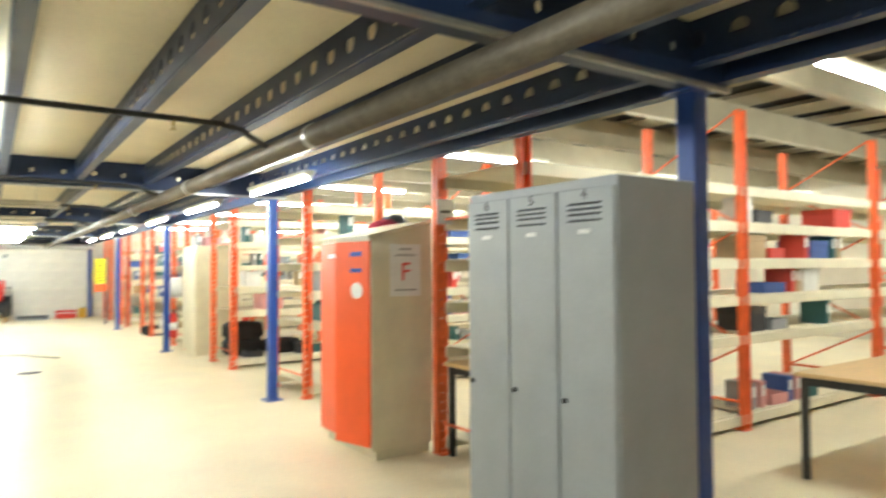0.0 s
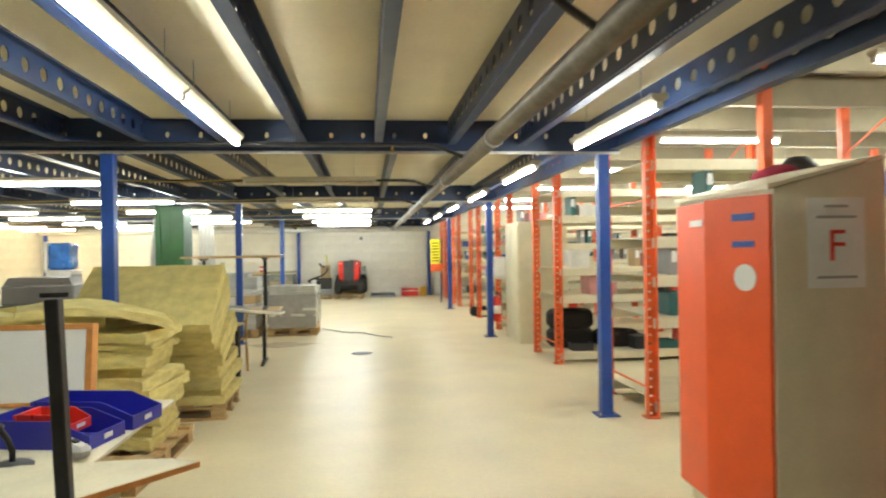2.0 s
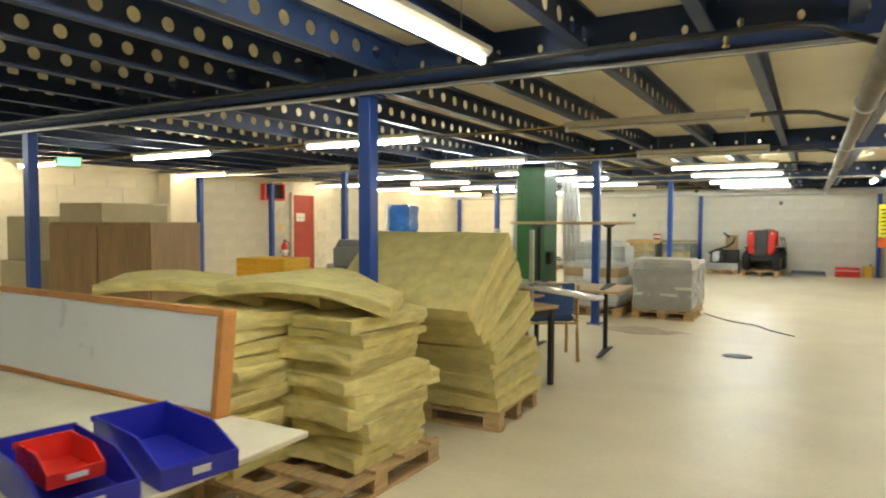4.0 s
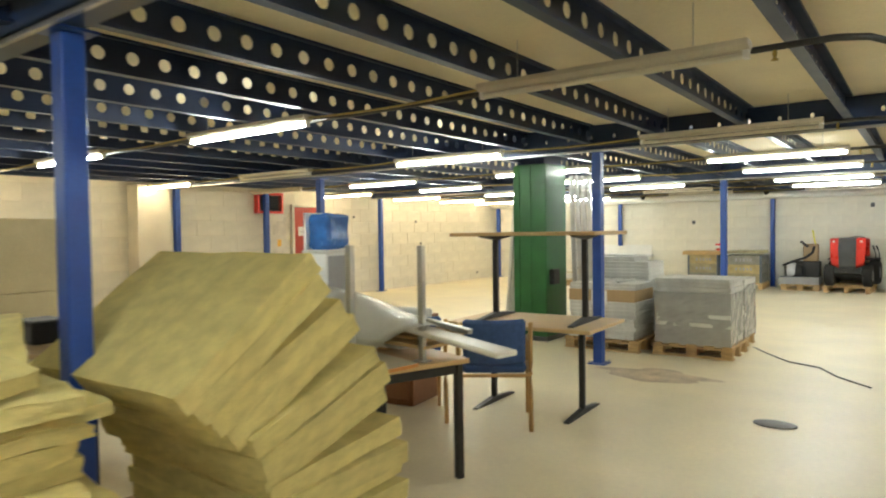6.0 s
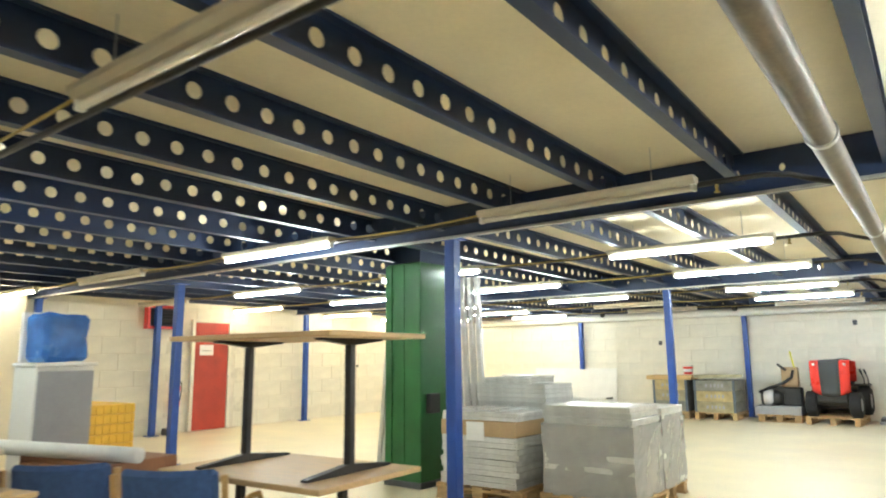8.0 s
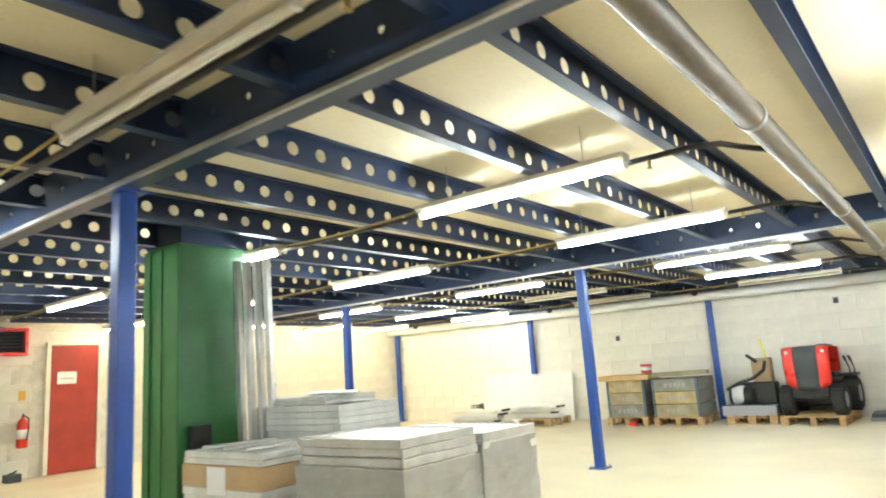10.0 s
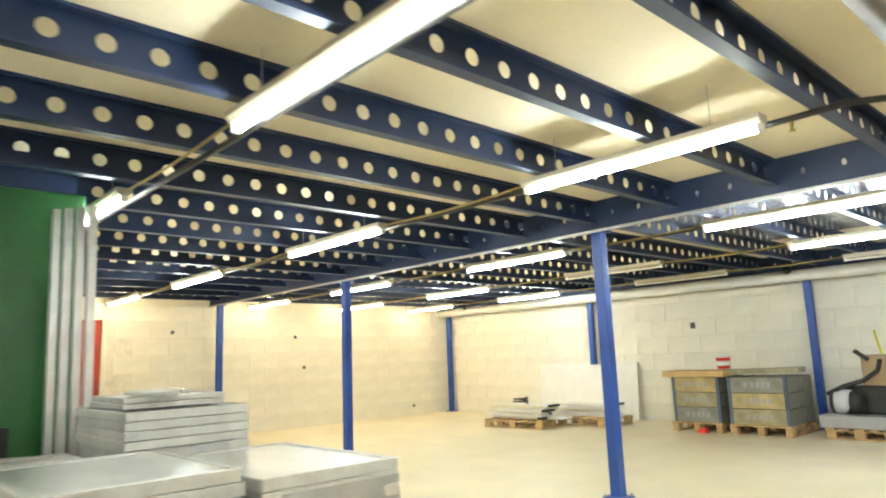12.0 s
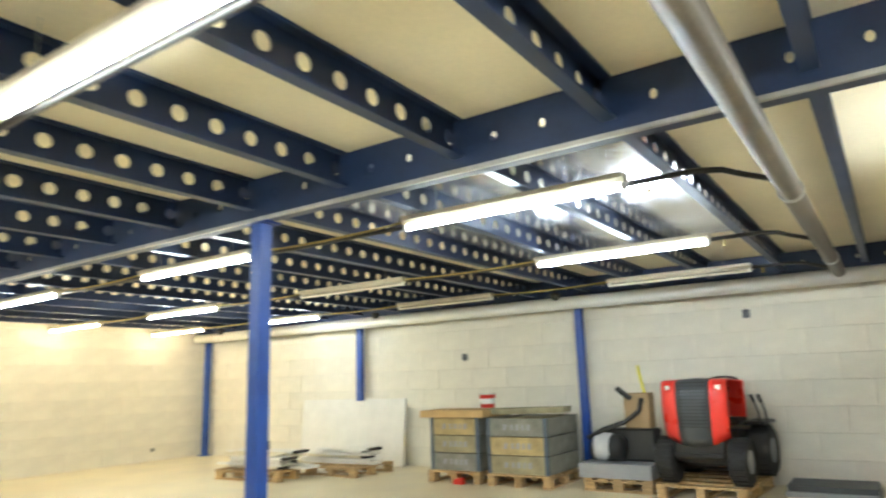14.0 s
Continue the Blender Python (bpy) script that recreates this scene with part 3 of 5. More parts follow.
# second dark upright behind the sloping locker
u = thing("rack_post", pose(4.62, 5.2, 0), "single orange-red perforated rack post", "post")
part("post", span(-0.035, 0.035, -0.035, 0.035, 0, 2.95, 0.004), M_ORANGE, u)
# notice on the first upright
t = thing("paper_notice", pose(4.45, 3.92, 0), "white paper notice taped to a rack upright", "notice")
part("sheet", span(0, 0.16, -0.003, 0, 1.86, 2.06), M_PAPER, t)
part("print_line", span(0.03, 0.13, -0.0045, -0.0035, 1.95, 1.97), M_INK, t)


# ---- workbench between lockers ----
def bench(m, w, d, h, top, leg, label, name="work_table"):
    t = thing(name, m, label, "table")
    part("tabletop", span(-w / 2, w / 2, -d / 2, d / 2, h - 0.03, h, 0.004), top, t)
    for sx in (-1, 1):
        for sy in (-1, 1):
            part("leg", span(sx * (w / 2 - 0.05) - 0.022, sx * (w / 2 - 0.05) + 0.022, sy * (d / 2 - 0.05) - 0.022, sy * (d / 2 - 0.05) + 0.022, 0, h - 0.03, 0.003), leg, t)
        part("side_rail", span(sx * (w / 2 - 0.05) - 0.012, sx * (w / 2 - 0.05) + 0.012, -d / 2 + 0.07, d / 2 - 0.07, h - 0.09, h - 0.03), leg, t)
    return t


bench(pose(5.15, 3.55, 0), 1.3, 0.75, 0.75, M_BEECH, M_BLACK, "beech work table on black legs between the racks")
bench(pose(7.0, 1.6, 0), 1.6, 0.8, 0.75, M_BEECH, M_BLACK, "beech work table with papers among the racks")
bench(pose(6.8, -0.2, 0), 1.6, 0.8, 0.75, M_PALEWOOD, M_ORANGE, "pale work table on orange legs among the racks")
t = thing("cardboard_box", pose(5.1, 3.6, 0), "open brown cardboard box under the work table", "box")
part("carton", span(-0.3, 0.3, -0.2, 0.2, 0, 0.35, 0.005), M_CARD, t)
t = thing("easel_panel", pose(5.25, 3.3, 0.75), "grey panel propped on a wooden easel", "panel")
part("panel", moved(span(-0.18, 0.18, -0.012, 0.012, 0.35, 0.8, 0.01), Matrix.Rotation(radians(-8), 4, "X")), M_PGREY, t)
part("stand", moved(span(-0.2, -0.17, -0.015, 0.015, 0, 0.85), Matrix.Rotation(radians(-8), 4, "X")), M_CHAIRW, t)


# ---- pallets and mineral wool ----
def pallet(m, w=1.2, d=0.8, label="rough wooden pallet on the floor"):
    t = thing("pallet", m, label, "pallet", "wooden pallets")
    for k in range(5):
        x = -w / 2 + 0.06 + (w - 0.12) * k / 4
        part("deck_board", span(x - 0.055, x + 0.055, -d / 2, d / 2, 0.122, 0.144, 0.002), M_WOOD, t)
    for y in (-d / 2 + 0.05, 0, d / 2 - 0.05):
        part("stringer", span(-w / 2, w / 2, y - 0.045, y + 0.045, 0.1, 0.122, 0.002), M_WOOD, t)
        for x in (-w / 2 + 0.07, 0, w / 2 - 0.07):
            part("block", span(x - 0.06, x + 0.06, y - 0.045, y + 0.045, 0.022, 0.1, 0.002), M_WOOD, t)
        part("bottom_board", span(-w / 2, w / 2, y - 0.045, y + 0.045, 0, 0.022, 0.002), M_WOOD, t)
    return t


def slab_mesh(w, d, h, seed, ragged=0.012, sag=0.0):
    """A soft insulation slab with ragged edges and a slight sag."""
    bm = bx((0, 0, 0), (w, d, h))
    bmesh.ops.subdivide_edges(bm, edges=list(bm.edges), cuts=7, use_grid_fill=True)
    for v in bm.verts:
        n = noise.noise_vector(Vector((v.co.x * 4 + seed * 3.1, v.co.y * 4, v.co.z * 9 + seed)))
        n2 = noise.noise_vector(Vector((v.co.x * 17 + seed, v.co.y * 17, v.co.z * 30)))
        v.co += n * ragged + n2 * ragged * 0.6
        v.co.z -= sag * (abs(2 * v.co.x / w) ** 2.2)
    for f in bm.faces:
        f.smooth = False
    return bm


def wool_slab(m, w, d, h, seed, ragged=0.012, sag=0.0):
    ob = part("wool_slab", slab_mesh(w, d, h, seed, ragged, sag), M_WOOL)
    ob.matrix_basis = m
    return tagged(ob, "ragged yellow-green mineral wool slab in a leaning pile", "insulation slab", "mineral wool slabs")


pallet(pose(0.2, 7.72, 0, 0, 0, 2))
c = Vector((0.2, 7.74, 0.146))
TOWER = ((0.09, 1, 0), (0.08, 3, 0.01), (0.10, 4, -0.01), (0.09, 7, 0.01), (0.10, 17, -0.02), (0.11, 19, -0.005), (0.09, 20, 0.01), (0.10, 29, -0.035), (0.11, 30, 0.0), (0.10, 36, -0.03), (0.10, 36.5, 0.0))
for i, (h, ang, slip) in enumerate(TOWER):
    slip -= 0.012 if i > 2 else 0
    nrm = Vector((0, -math.sin(radians(ang)), math.cos(radians(ang))))
    fwd = Vector((0, math.cos(radians(ang)), math.sin(radians(ang))))
    jump = ang - (TOWER[i - 1][1] if i else 0)
    c = c + nrm * (h / 2 + (0.012 * jump / 3 if jump > 4 else 0)) + fwd * slip
    jit = random.Random(i)
    wool_slab(pose(c.x + jit.uniform(-0.025, 0.035), c.y, c.z, ang, jit.uniform(-0.6, 0.6), jit.uniform(-2.5, 2.5)), 1.17 + jit.uniform(-0.03, 0.02), 0.80 + jit.uniform(-0.04, 0.02), h - 0.002, i, 0.008)
    c = c + nrm * (h / 2)

pallet(pose(0.28, 6.12, 0, 0, 0, 88))
pallet(pose(-0.65, 6.12, 0, 0, 0, 88))
r6 = random.Random(6)
for cx, cy, w, d, top in ((0.34, 6.35, 0.5, 0.72, 1.0), (-0.2, 6.05, 0.6, 1.05, 1.0), (-0.85, 6.1, 0.62, 1.1, 0.92)):
    z, k = 0.146, 0
    while z < top - 0.05:
        h = r6.choice((0.07, 0.08, 0.1, 0.05))
        wool_slab(pose(cx + r6.uniform(-0.05, 0.05), cy + r6.uniform(-0.06, 0.06), z + h / 2, r6.uniform(-1.5, 1.5), r6.uniform(-2, 2), r6.uniform(-7, 7)), w + r6.uniform(-0.06, 0.06), d + r6.uniform(-0.08, 0.08), h - 0.003, 40 + k + int(cx * 50), 0.017, 0.01)
        z += h
        k += 1
for cx, cy, rz, ry in ((0.2, 6.15, 24, 7), (-0.25, 6.2, 15, -5), (-0.6, 5.95, 35, 6), (-0.1, 6.5, -20, 5)):
    wool_slab(pose(cx, cy, 1.08 + 0.02 * ry / 5, 2, ry, rz), 0.95, 0.5, 0.06, int(rz) + 90, 0.016, 0.06)


# ---- desk with bins ----
def bin_box(m, w, d, h, material, label, stacks=False):
    """Open-fronted picking bin; the low front faces -y."""
    t = thing("picking_bin", m, label, "storage bin", "picking bins")
    th = 0.006
    side = [(-d / 2, 0), (d / 2, 0), (d / 2, h), (-d * 0.18, h), (-d / 2, h * 0.5)]
    for s in (-1, 1):
        part("side", moved(extrude(side, th, "x"), Matrix.Translation((s * w / 2 - (th if s > 0 else 0), 0, 0))), material, t)
    part("back", span(-w / 2 + th, w / 2 - th, d / 2 - th, d / 2, 0, h), material, t)
    part("front", span(-w / 2 + th, w / 2 - th, -d / 2, -d / 2 + th, 0, h * 0.5), material, t)
    part("bottom", span(-w / 2 + th, w / 2 - th, -d / 2 + th, d / 2 - th, 0, th), material, t)
    part("rim", span(-w / 2 - 0.006, w / 2 + 0.006, d / 2 - 0.004, d / 2 + 0.008, h - 0.02, h), material, t)
    part("label_card", span(-0.03, 0.03, -d / 2 - 0.003, -d / 2 - 0.001, h * 0.18, h * 0.36), M_PAPER, t)
    return t


t = thing("desk", pose(-0.28, 0.2, 0), "pale board desk with a stack of boards on top", "desk")
part("tabletop", span(-0.9, 1.20, 3.78, 5.0, 0.615, 0.64, 0.004), M_PALEWOOD, t)
part("tabletop", moved(span(-0.9, 1.27, -0.5, 0.66, 0, 0.022, 0.004), Matrix.Translation((0, 4.3, 0.641))), M_PALEWOOD, t)
for x in (-0.8, 0.5):
    for y in (4.1, 4.6):
        part("leg", span(x - 0.025, x + 0.025, y - 0.025, y + 0.025, 0, 0.615), M_BLACK, t)
DT = 0.664
t = thing("whiteboard", pose(-0.06, 5.12, DT, -6, 0, -2), "whiteboard with orange-brown wooden frame leaning on the desk", "whiteboard")
part("panel", span(-1.17, 0.6, -0.012, 0.004, 0.02, 0.42), M_BOARD, t)
part("frame_top", span(-1.2, 0.63, -0.02, 0.055, 0.415, 0.445, 0.003), M_OAKED, t)
part("frame_side", span(0.595, 0.63, -0.02, 0.055, 0, 0.415, 0.003), M_OAKED, t)
part("frame_bottom", span(-1.2, 0.595, -0.02, 0.055, 0, 0.022, 0.003), M_OAKED, t)
bin_box(pose(0.77, 4.68, DT, 0, 0, 78), 0.26, 0.5, 0.13, M_BINB, "blue plastic picking bin on the desk")
bin_box(pose(0.70, 4.37, DT, 0, 0, 78), 0.26, 0.5, 0.12, M_BINB, "blue plastic picking bin holding a red bin")
bin_box(pose(0.70, 4.37, DT + 0.05, 0, 0, 80), 0.16, 0.24, 0.085, M_REDP, "small red picking bin inside a blue bin")


def scanner(m, s=1.0):
    t = thing("barcode_scanner", m, "silver and black hand scanner on a stand", "scanner", "hand scanners")
    part("stand_base", lathe([(0.075, 0), (0.075, 0.008), (0.06, 0.016), (0.015, 0.022)], 20), M_DGREY, t)
    part("gooseneck", pathtube([(0, 0, 0.02), (0.0, 0, 0.06), (-0.015, 0, 0.11), (-0.04, 0, 0.15)], 0.012, 8), M_BLACK, t)
    part("cradle", bx((-0.05, 0, 0.165), (0.05, 0.06, 0.02), 0.006, R3(0, 30, 0)), M_BLACK, t)
    return t


scanner(pose(0.5, 4.12, DT, 0, 0, 180))
scanner(pose(0.7, 4.02, DT, 0, 0, 20))
t = thing("hand_scanner", pose(0.9, 4.08, DT, 0, 0, 150), "silver barcode gun lying on the desk", "scanner")
part("head", moved(bx((0, 0, 0.045), (0.13, 0.075, 0.055), 0.018), Matrix.Rotation(radians(-12), 4, "Y")), M_SILVER, t)
part("grip", bx((0.05, 0, 0.02), (0.05, 0.06, 0.05), 0.014), M_SILVER, t)
part("trigger_window", bx((-0.01, 0, 0.075), (0.03, 0.02, 0.006), 0, R3(0, -12, 0)), M_INK, t)

# boards on a beech cabinet
t = thing("beech_cabinet", pose(0, 0, 0), "beech veneer desk pedestal under a stack of boards", "cabinet")
part("body", span(0.45, 1.42, 2.45, 3.6, 0.0, 0.63, 0.005), M_BEECH, t)
part("door", span(1.42, 1.438, 2.5, 3.55, 0.05, 0.61, 0.003), M_BEECH, t)


def loose_board(m, poly, h, label):
    t = thing("furniture_board", m, label, "board", "loose boards")
    part("panel", extrude(poly, h, "z"), M_PALEWOOD, t)
    for (xa, ya), (xb, yb) in zip(poly, poly[1:] + poly[:1]):
        v = Vector((xb - xa, yb - ya, 0))
        mid = Vector(((xa + xb) / 2, (ya + yb) / 2, h / 2))
        nrm = Vector((v.y, -v.x, 0)).normalized()
        ob = part("edge_band", bx((0, 0, 0), (v.length, 0.003, h - 0.002)), M_OAKED, t)
        ob.matrix_basis = Matrix.Translation(mid + nrm * 0.002) @ Matrix.Rotation(math.atan2(v.y, v.x), 4, "Z")


loose_board(pose(0.75, 2.75, 0.632, 0, 0, 0), [(-0.8, -0.6), (0.2, -0.62), (0.5, -0.35), (0.66, 0.0), (0.70, 0.4), (0.6, 0.72), (-0.8, 0.7)], 0.022, "pale curved desk top lying on the cabinet")
loose_board(pose(0, 0, 0.656, 0, 0, 0), [(-0.2, 3.0), (0.6, 3.0), (1.43, 3.92), (1.3, 3.98), (-0.2, 3.98)], 0.024, "pale board with orange edge lying on the stack")
loose_board(pose(0, 0, 0.683, 0, 0, 0), [(-0.2, 2.3), (0.6, 2.4), (1.46, 3.32), (1.3, 3.45), (-0.2, 3.4)], 0.026, "pale board with orange edge on top of the stack")
t = thing("black_post", pose(1.28, 3.14, 0.71, 1, -2, 0), "black steel post standing on the stacked boards", "post")
part("tube", span(-0.018, 0.018, -0.018, 0.018, 0.008, 0.66, 0.003), M_BLACK, t)
part("foot_plate", span(-0.05, 0.05, -0.05, 0.05, 0, 0.008, 0.002), M_GALV, t)


# ---- tables and chairs ----
def tee_table(m, label):
    t = thing("pedestal_table", m, label, "table", "stacked pedestal tables")
    part("tabletop", span(-0.62, 0.62, -0.4, 0.4, 0.70, 0.728, 0.005), M_BEECH, t)
    for s in (-1, 1):
        leg = part("pedestal", span(s * 0.40 - 0.022, s * 0.40 + 0.022, -0.022, 0.022, 0.03, 0.69, 0.004), M_BLACK, t, "black steel pedestal")
        part("foot", extrude([(-0.33, 0), (0.33, 0), (0.33, 0.012), (0.03, 0.045), (-0.03, 0.045), (-0.33, 0.012)], 0.045, "x"), M_BLACK, leg).location = (s * 0.40 - 0.0225, 0, 0)
        part("head_plate", extrude([(-0.25, 0.69), (-0.03, 0.665), (0.03, 0.665), (0.25, 0.69), (0.25, 0.70), (-0.25, 0.70)], 0.05, "x"), M_BLACK, leg).location = (s * 0.40 - 0.025, 0, 0)
    return t


tee_table(pose(0.28, 10.46, 0, 0, 0, 3), "beech table on black pedestals carrying another table")
tee_table(pose(0.30, 10.48, 0.729, 0, 0, 4), "beech table standing on top of another table")


def armchair(m, label):
    t = thing("armchair", m, label, "chair", "blue armchairs")
    bm = bx((0, 0.02, 0.45), (0.48, 0.46, 0.07), 0.025)
    part("seat", bm, M_CHAIRB, t)
    bm = bx((0, 0, 0), (0.46, 0.05, 0.34), 0.02)
    bmesh.ops.subdivide_edges(bm, edges=[e for e in bm.edges if abs((e.verts[0].co - e.verts[1].co).x) > 0.2], cuts=5)
    for v in bm.verts:
        v.co.y -= 0.04 * (1 - (v.co.x / 0.23) ** 2)
    part("backrest", bm, M_CHAIRB, t).matrix_basis = pose(0, -0.235, 0.66, 10, 0, 0)
    for s in (-1, 1):
        part("back_leg", pathtube([(s * 0.265, -0.27, 0), (s * 0.265, -0.235, 0.3), (s * 0.265, -0.225, 0.5), (s * 0.265, -0.27, 0.8)], 0.017, 8), M_CHAIRW, t)
        part("arm_leg", pathtube([(s * 0.275, 0.25, 0), (s * 0.275, 0.235, 0.35), (s * 0.275, 0.225, 0.58), (s * 0.275, 0.18, 0.635), (s * 0.275, 0.05, 0.645), (s * 0.27, -0.12, 0.625), (s * 0.265, -0.23, 0.62)], 0.016, 8), M_CHAIRW, t)
        part("side_rail", rod(bmesh.new(), (s * 0.265, -0.24, 0.42), (s * 0.272, 0.235, 0.42), 0.014, 8), M_CHAIRW, t)
    for y in (-0.235, 0.235):
        part("cross_rail", rod(bmesh.new(), (-0.265, y, 0.405), (0.265, y, 0.405), 0.013, 8), M_CHAIRW, t)
    return t


armchair(pose(0.2, 9.92, 0, 0, 0, 33), "blue upholstered armchair with bent beech arms")
armchair(pose(-0.45, 9.68, 0, 0, 0, 44), "blue upholstered armchair beside its twin")

# cluttered table by the wool pile
bench(pose(-0.24, 8.85, 0, 0, 0, -20), 1.8, 0.62, 0.72, M_BEECH, M_BLACK, "cluttered beech table on black legs")
bench(pose(-1.6, 9.2, 0, 0, 0, 2), 0.9, 0.7, 0.82, M_PALEWOOD, M_BLACK, "pale table carrying a copier")
for x, y, h in ((0.54, 8.6, 0.67),):
    t = thing("steel_upright", pose(x, y, 0.722), "grey steel upright standing on the cluttered table", "post", "table uprights")
    part("tube", span(-0.018, 0.018, -0.018, 0.018, 0.006, h, 0.003), M_GALV, t)
    part("plate", span(-0.045, 0.045, -0.04, 0.04, 0, 0.006), M_GALV, t)
loose_board(pose(0, 0, 0.7225), [(-0.35, 8.42), (0.36, 8.02), (0.58, 8.16), (0.62, 8.46), (-0.2, 8.72)], 0.022, "pale board with orange edge lying over the table corner")
t = thing("steel_upright", pose(0.42, 8.14, 0.7455), "grey steel upright standing on a loose board", "post", "table uprights")
part("tube", span(-0.018, 0.018, -0.018, 0.018, 0.006, 0.66, 0.003), M_GALV, t)
part("plate", span(-0.045, 0.045, -0.04, 0.04, 0, 0.006), M_GALV, t)
# bowed plastic sheet
bm = bmesh.new()
rows = []
for i in range(13):
    u = i / 12
    rows.append([])
    for j in range(9):
        v = j / 8
        rows[-1].append(bm.verts.new((-0.8 + 1.55 * u, -0.34 + 0.68 * v - 0.12 * u, 0.05 + 0.17 * math.sin(math.pi * (0.12 + 0.75 * v)) + 0.03 * math.sin(5 * u))))
for a, b in zip(rows, rows[1:]):
    for k in range(8):
        bm.faces.new((a[k], b[k], b[k + 1], a[k + 1]))
for f in bm.faces:
    f.smooth = True
r = bmesh.ops.solidify(bm, geom=list(bm.faces), thickness=0.006)
t = part("plastic_sheet", bm, M_PVC)
t.matrix_basis = pose(-0.12, 8.84, 0.80, 0, 4, -14)
tagged(t, "glossy off-white plastic sheet bowed over the cluttered table", "plastic sheet")
rb = random.Random(9)
for k in range(7):
    t = thing("timber_offcut", pose(-0.3 + 0.09 * k, 8.78 + 0.04 * (k % 3), 0.722 + 0.0225 * k, 0, 0, rb.uniform(-14, 20)), "thin wooden offcut in a heap on the table", "offcut", "timber offcuts")
    part("strip", bx((0, 0, 0.011), (rb.uniform(0.7, 1.25), rb.uniform(0.06, 0.22), 0.02), 0.002), rb.choice((M_BEECH, M_PALEWOOD, M_WHITE, M_BEECH)), t)
t = thing("cable_duct", pose(0.5, 8.66, 0.89, 0, 4, -14), "white plastic cable duct lying over the offcuts", "duct")
part("channel", bx((0, 0, 0), (1.4, 0.15, 0.03), 0.008), M_PVC, t)
t = thing("steel_strut", pose(0.2, 8.9, 0.93, 0, 5, -10), "dull steel strut lying over the offcuts", "strut")
part("bar", bx((0, 0, 0), (1.1, 0.045, 0.03), 0.004), M_GALV, t)
# brown chest with long white roll
t = thing("wooden_chest", pose(-1.06, 10.06, 0, 0, 0, 8), "reddish-brown wooden chest of drawers", "chest")
part("carcass", span(-0.45, 0.45, -0.23, 0.23, 0, 0.74, 0.005), M_BROWN, t)
for k in range(3):
    d = part("drawer", span(-0.42, 0.42, -0.248, -0.232, 0.05 + 0.225 * k, 0.26 + 0.225 * k, 0.004), M_BROWN, t)
    part("knob", rod(bmesh.new(), (0, -0.248, 0.155 + 0.225 * k), (0, -0.275, 0.155 + 0.225 * k), 0.014, 10), M_BLACK, d)
t = thing("white_roll", pose(-1.2, 9.82, 0.788, 0, 0, 14), "long white roll of sheeting lying on the chest", "roll")
part("roll", moved(lathe([(0.02, -0.75), (0.044, -0.75), (0.046, -0.6), (0.045, 0.6), (0.044, 0.75), (0.02, 0.75)], 18), Matrix.Rotation(radians(90), 4, "Y")), M_WHITE, t)
# copier
t = thing("photocopier", pose(-1.5, 9.1, 0.822, 0, 0, 10), "grey desktop photocopier with dark paper slots", "copier")
part("lower_body", span(-0.36, 0.36, -0.28, 0.28, 0, 0.14, 0.01), M_DGREY, t)
part("body", span(-0.35, 0.35, -0.27, 0.27, 0.142, 0.36, 0.02), M_PGREY, t)
part("lid", extrude([(-0.33, 0.362), (0.33, 0.362), (0.3, 0.43), (-0.28, 0.44)], 0.5, "y"), M_PGREY, t).location = (0, -0.25, 0)
part("paper_slot", span(0.02, 0.3, -0.276, -0.262, 0.22, 0.27), M_BLACK, t)
part("tray", span(0.35, 0.5, -0.15, 0.15, 0.2, 0.215, 0.004), M_PGREY, t)
t = thing("printer_paper", pose(-1.98, 9.2, 0.822), "dark printer tray with stacked white paper", "paper tray")
part("tray", span(-0.1, 0.1, -0.2, 0.2, 0, 0.12, 0.008), M_BLACK, t)
part("paper", span(-0.09, 0.09, -0.19, 0.19, 0.12, 0.16), M_PAPER, t)
# white cabinet with blue wrapped unit
t = thing("white_cabinet", pose(-1.7, 10.03, 0, 0, 0, 6), "white and grey metal cabinet beside the chest", "cabinet")
part("carcass", span(-0.14, 0.14, -0.2, 0.2, 0.0, 1.29, 0.008), M_WHITE, t)
part("door", span(0.142, 0.158, -0.19, 0.19, 0.06, 1.26, 0.004), M_PGREY, t)
part("top", span(-0.15, 0.165, -0.21, 0.21, 1.291, 1.315, 0.004), M_WHITE, t)
t = thing("wrapped_unit", pose(-1.72, 10.03, 1.316, 0, 0, 6), "appliance wrapped in crumpled blue film on a cabinet", "appliance")
bm = bx((0.02, 0, 0.17), (0.26, 0.32, 0.33), 0.03)
bmesh.ops.subdivide_edges(bm, edges=list(bm.edges), cuts=3, use_grid_fill=True)
for v in bm.verts:
    v.co += noise.noise_vector(v.co * 9) * 0.018
part("film", bm, M_BLUEFILM, t)
part("end_panel", span(-0.15, -0.115, -0.17, 0.15, 0, 0.35, 0.006), M_WHITE, t)
# yellow crates
for k in range(5):
    t = thing("yellow_crate", pose(-6.0, 12.28, 0.146 + 0.125 * k, 0, 0, 3), "yellow ribbed plastic crate in a stack", "crate", "yellow crates")
    part("shell", span(-0.55, 0.55, -0.38, 0.38, 0, 0.12, 0.01), M_YELLOW, t)
    bm = bmesh.new()
    for i in range(12):
        box(bm, (-0.5 + i / 11, -0.385, 0.06), (0.02, 0.012, 0.1))
    for i in range(8):
        box(bm, (0.555, -0.34 + 0.68 * i / 7, 0.06), (0.012, 0.02, 0.1))
    part("rib", bm, M_YELLOW, t)
pallet(pose(-6.0, 12.28, 0, 0, 0, 3))
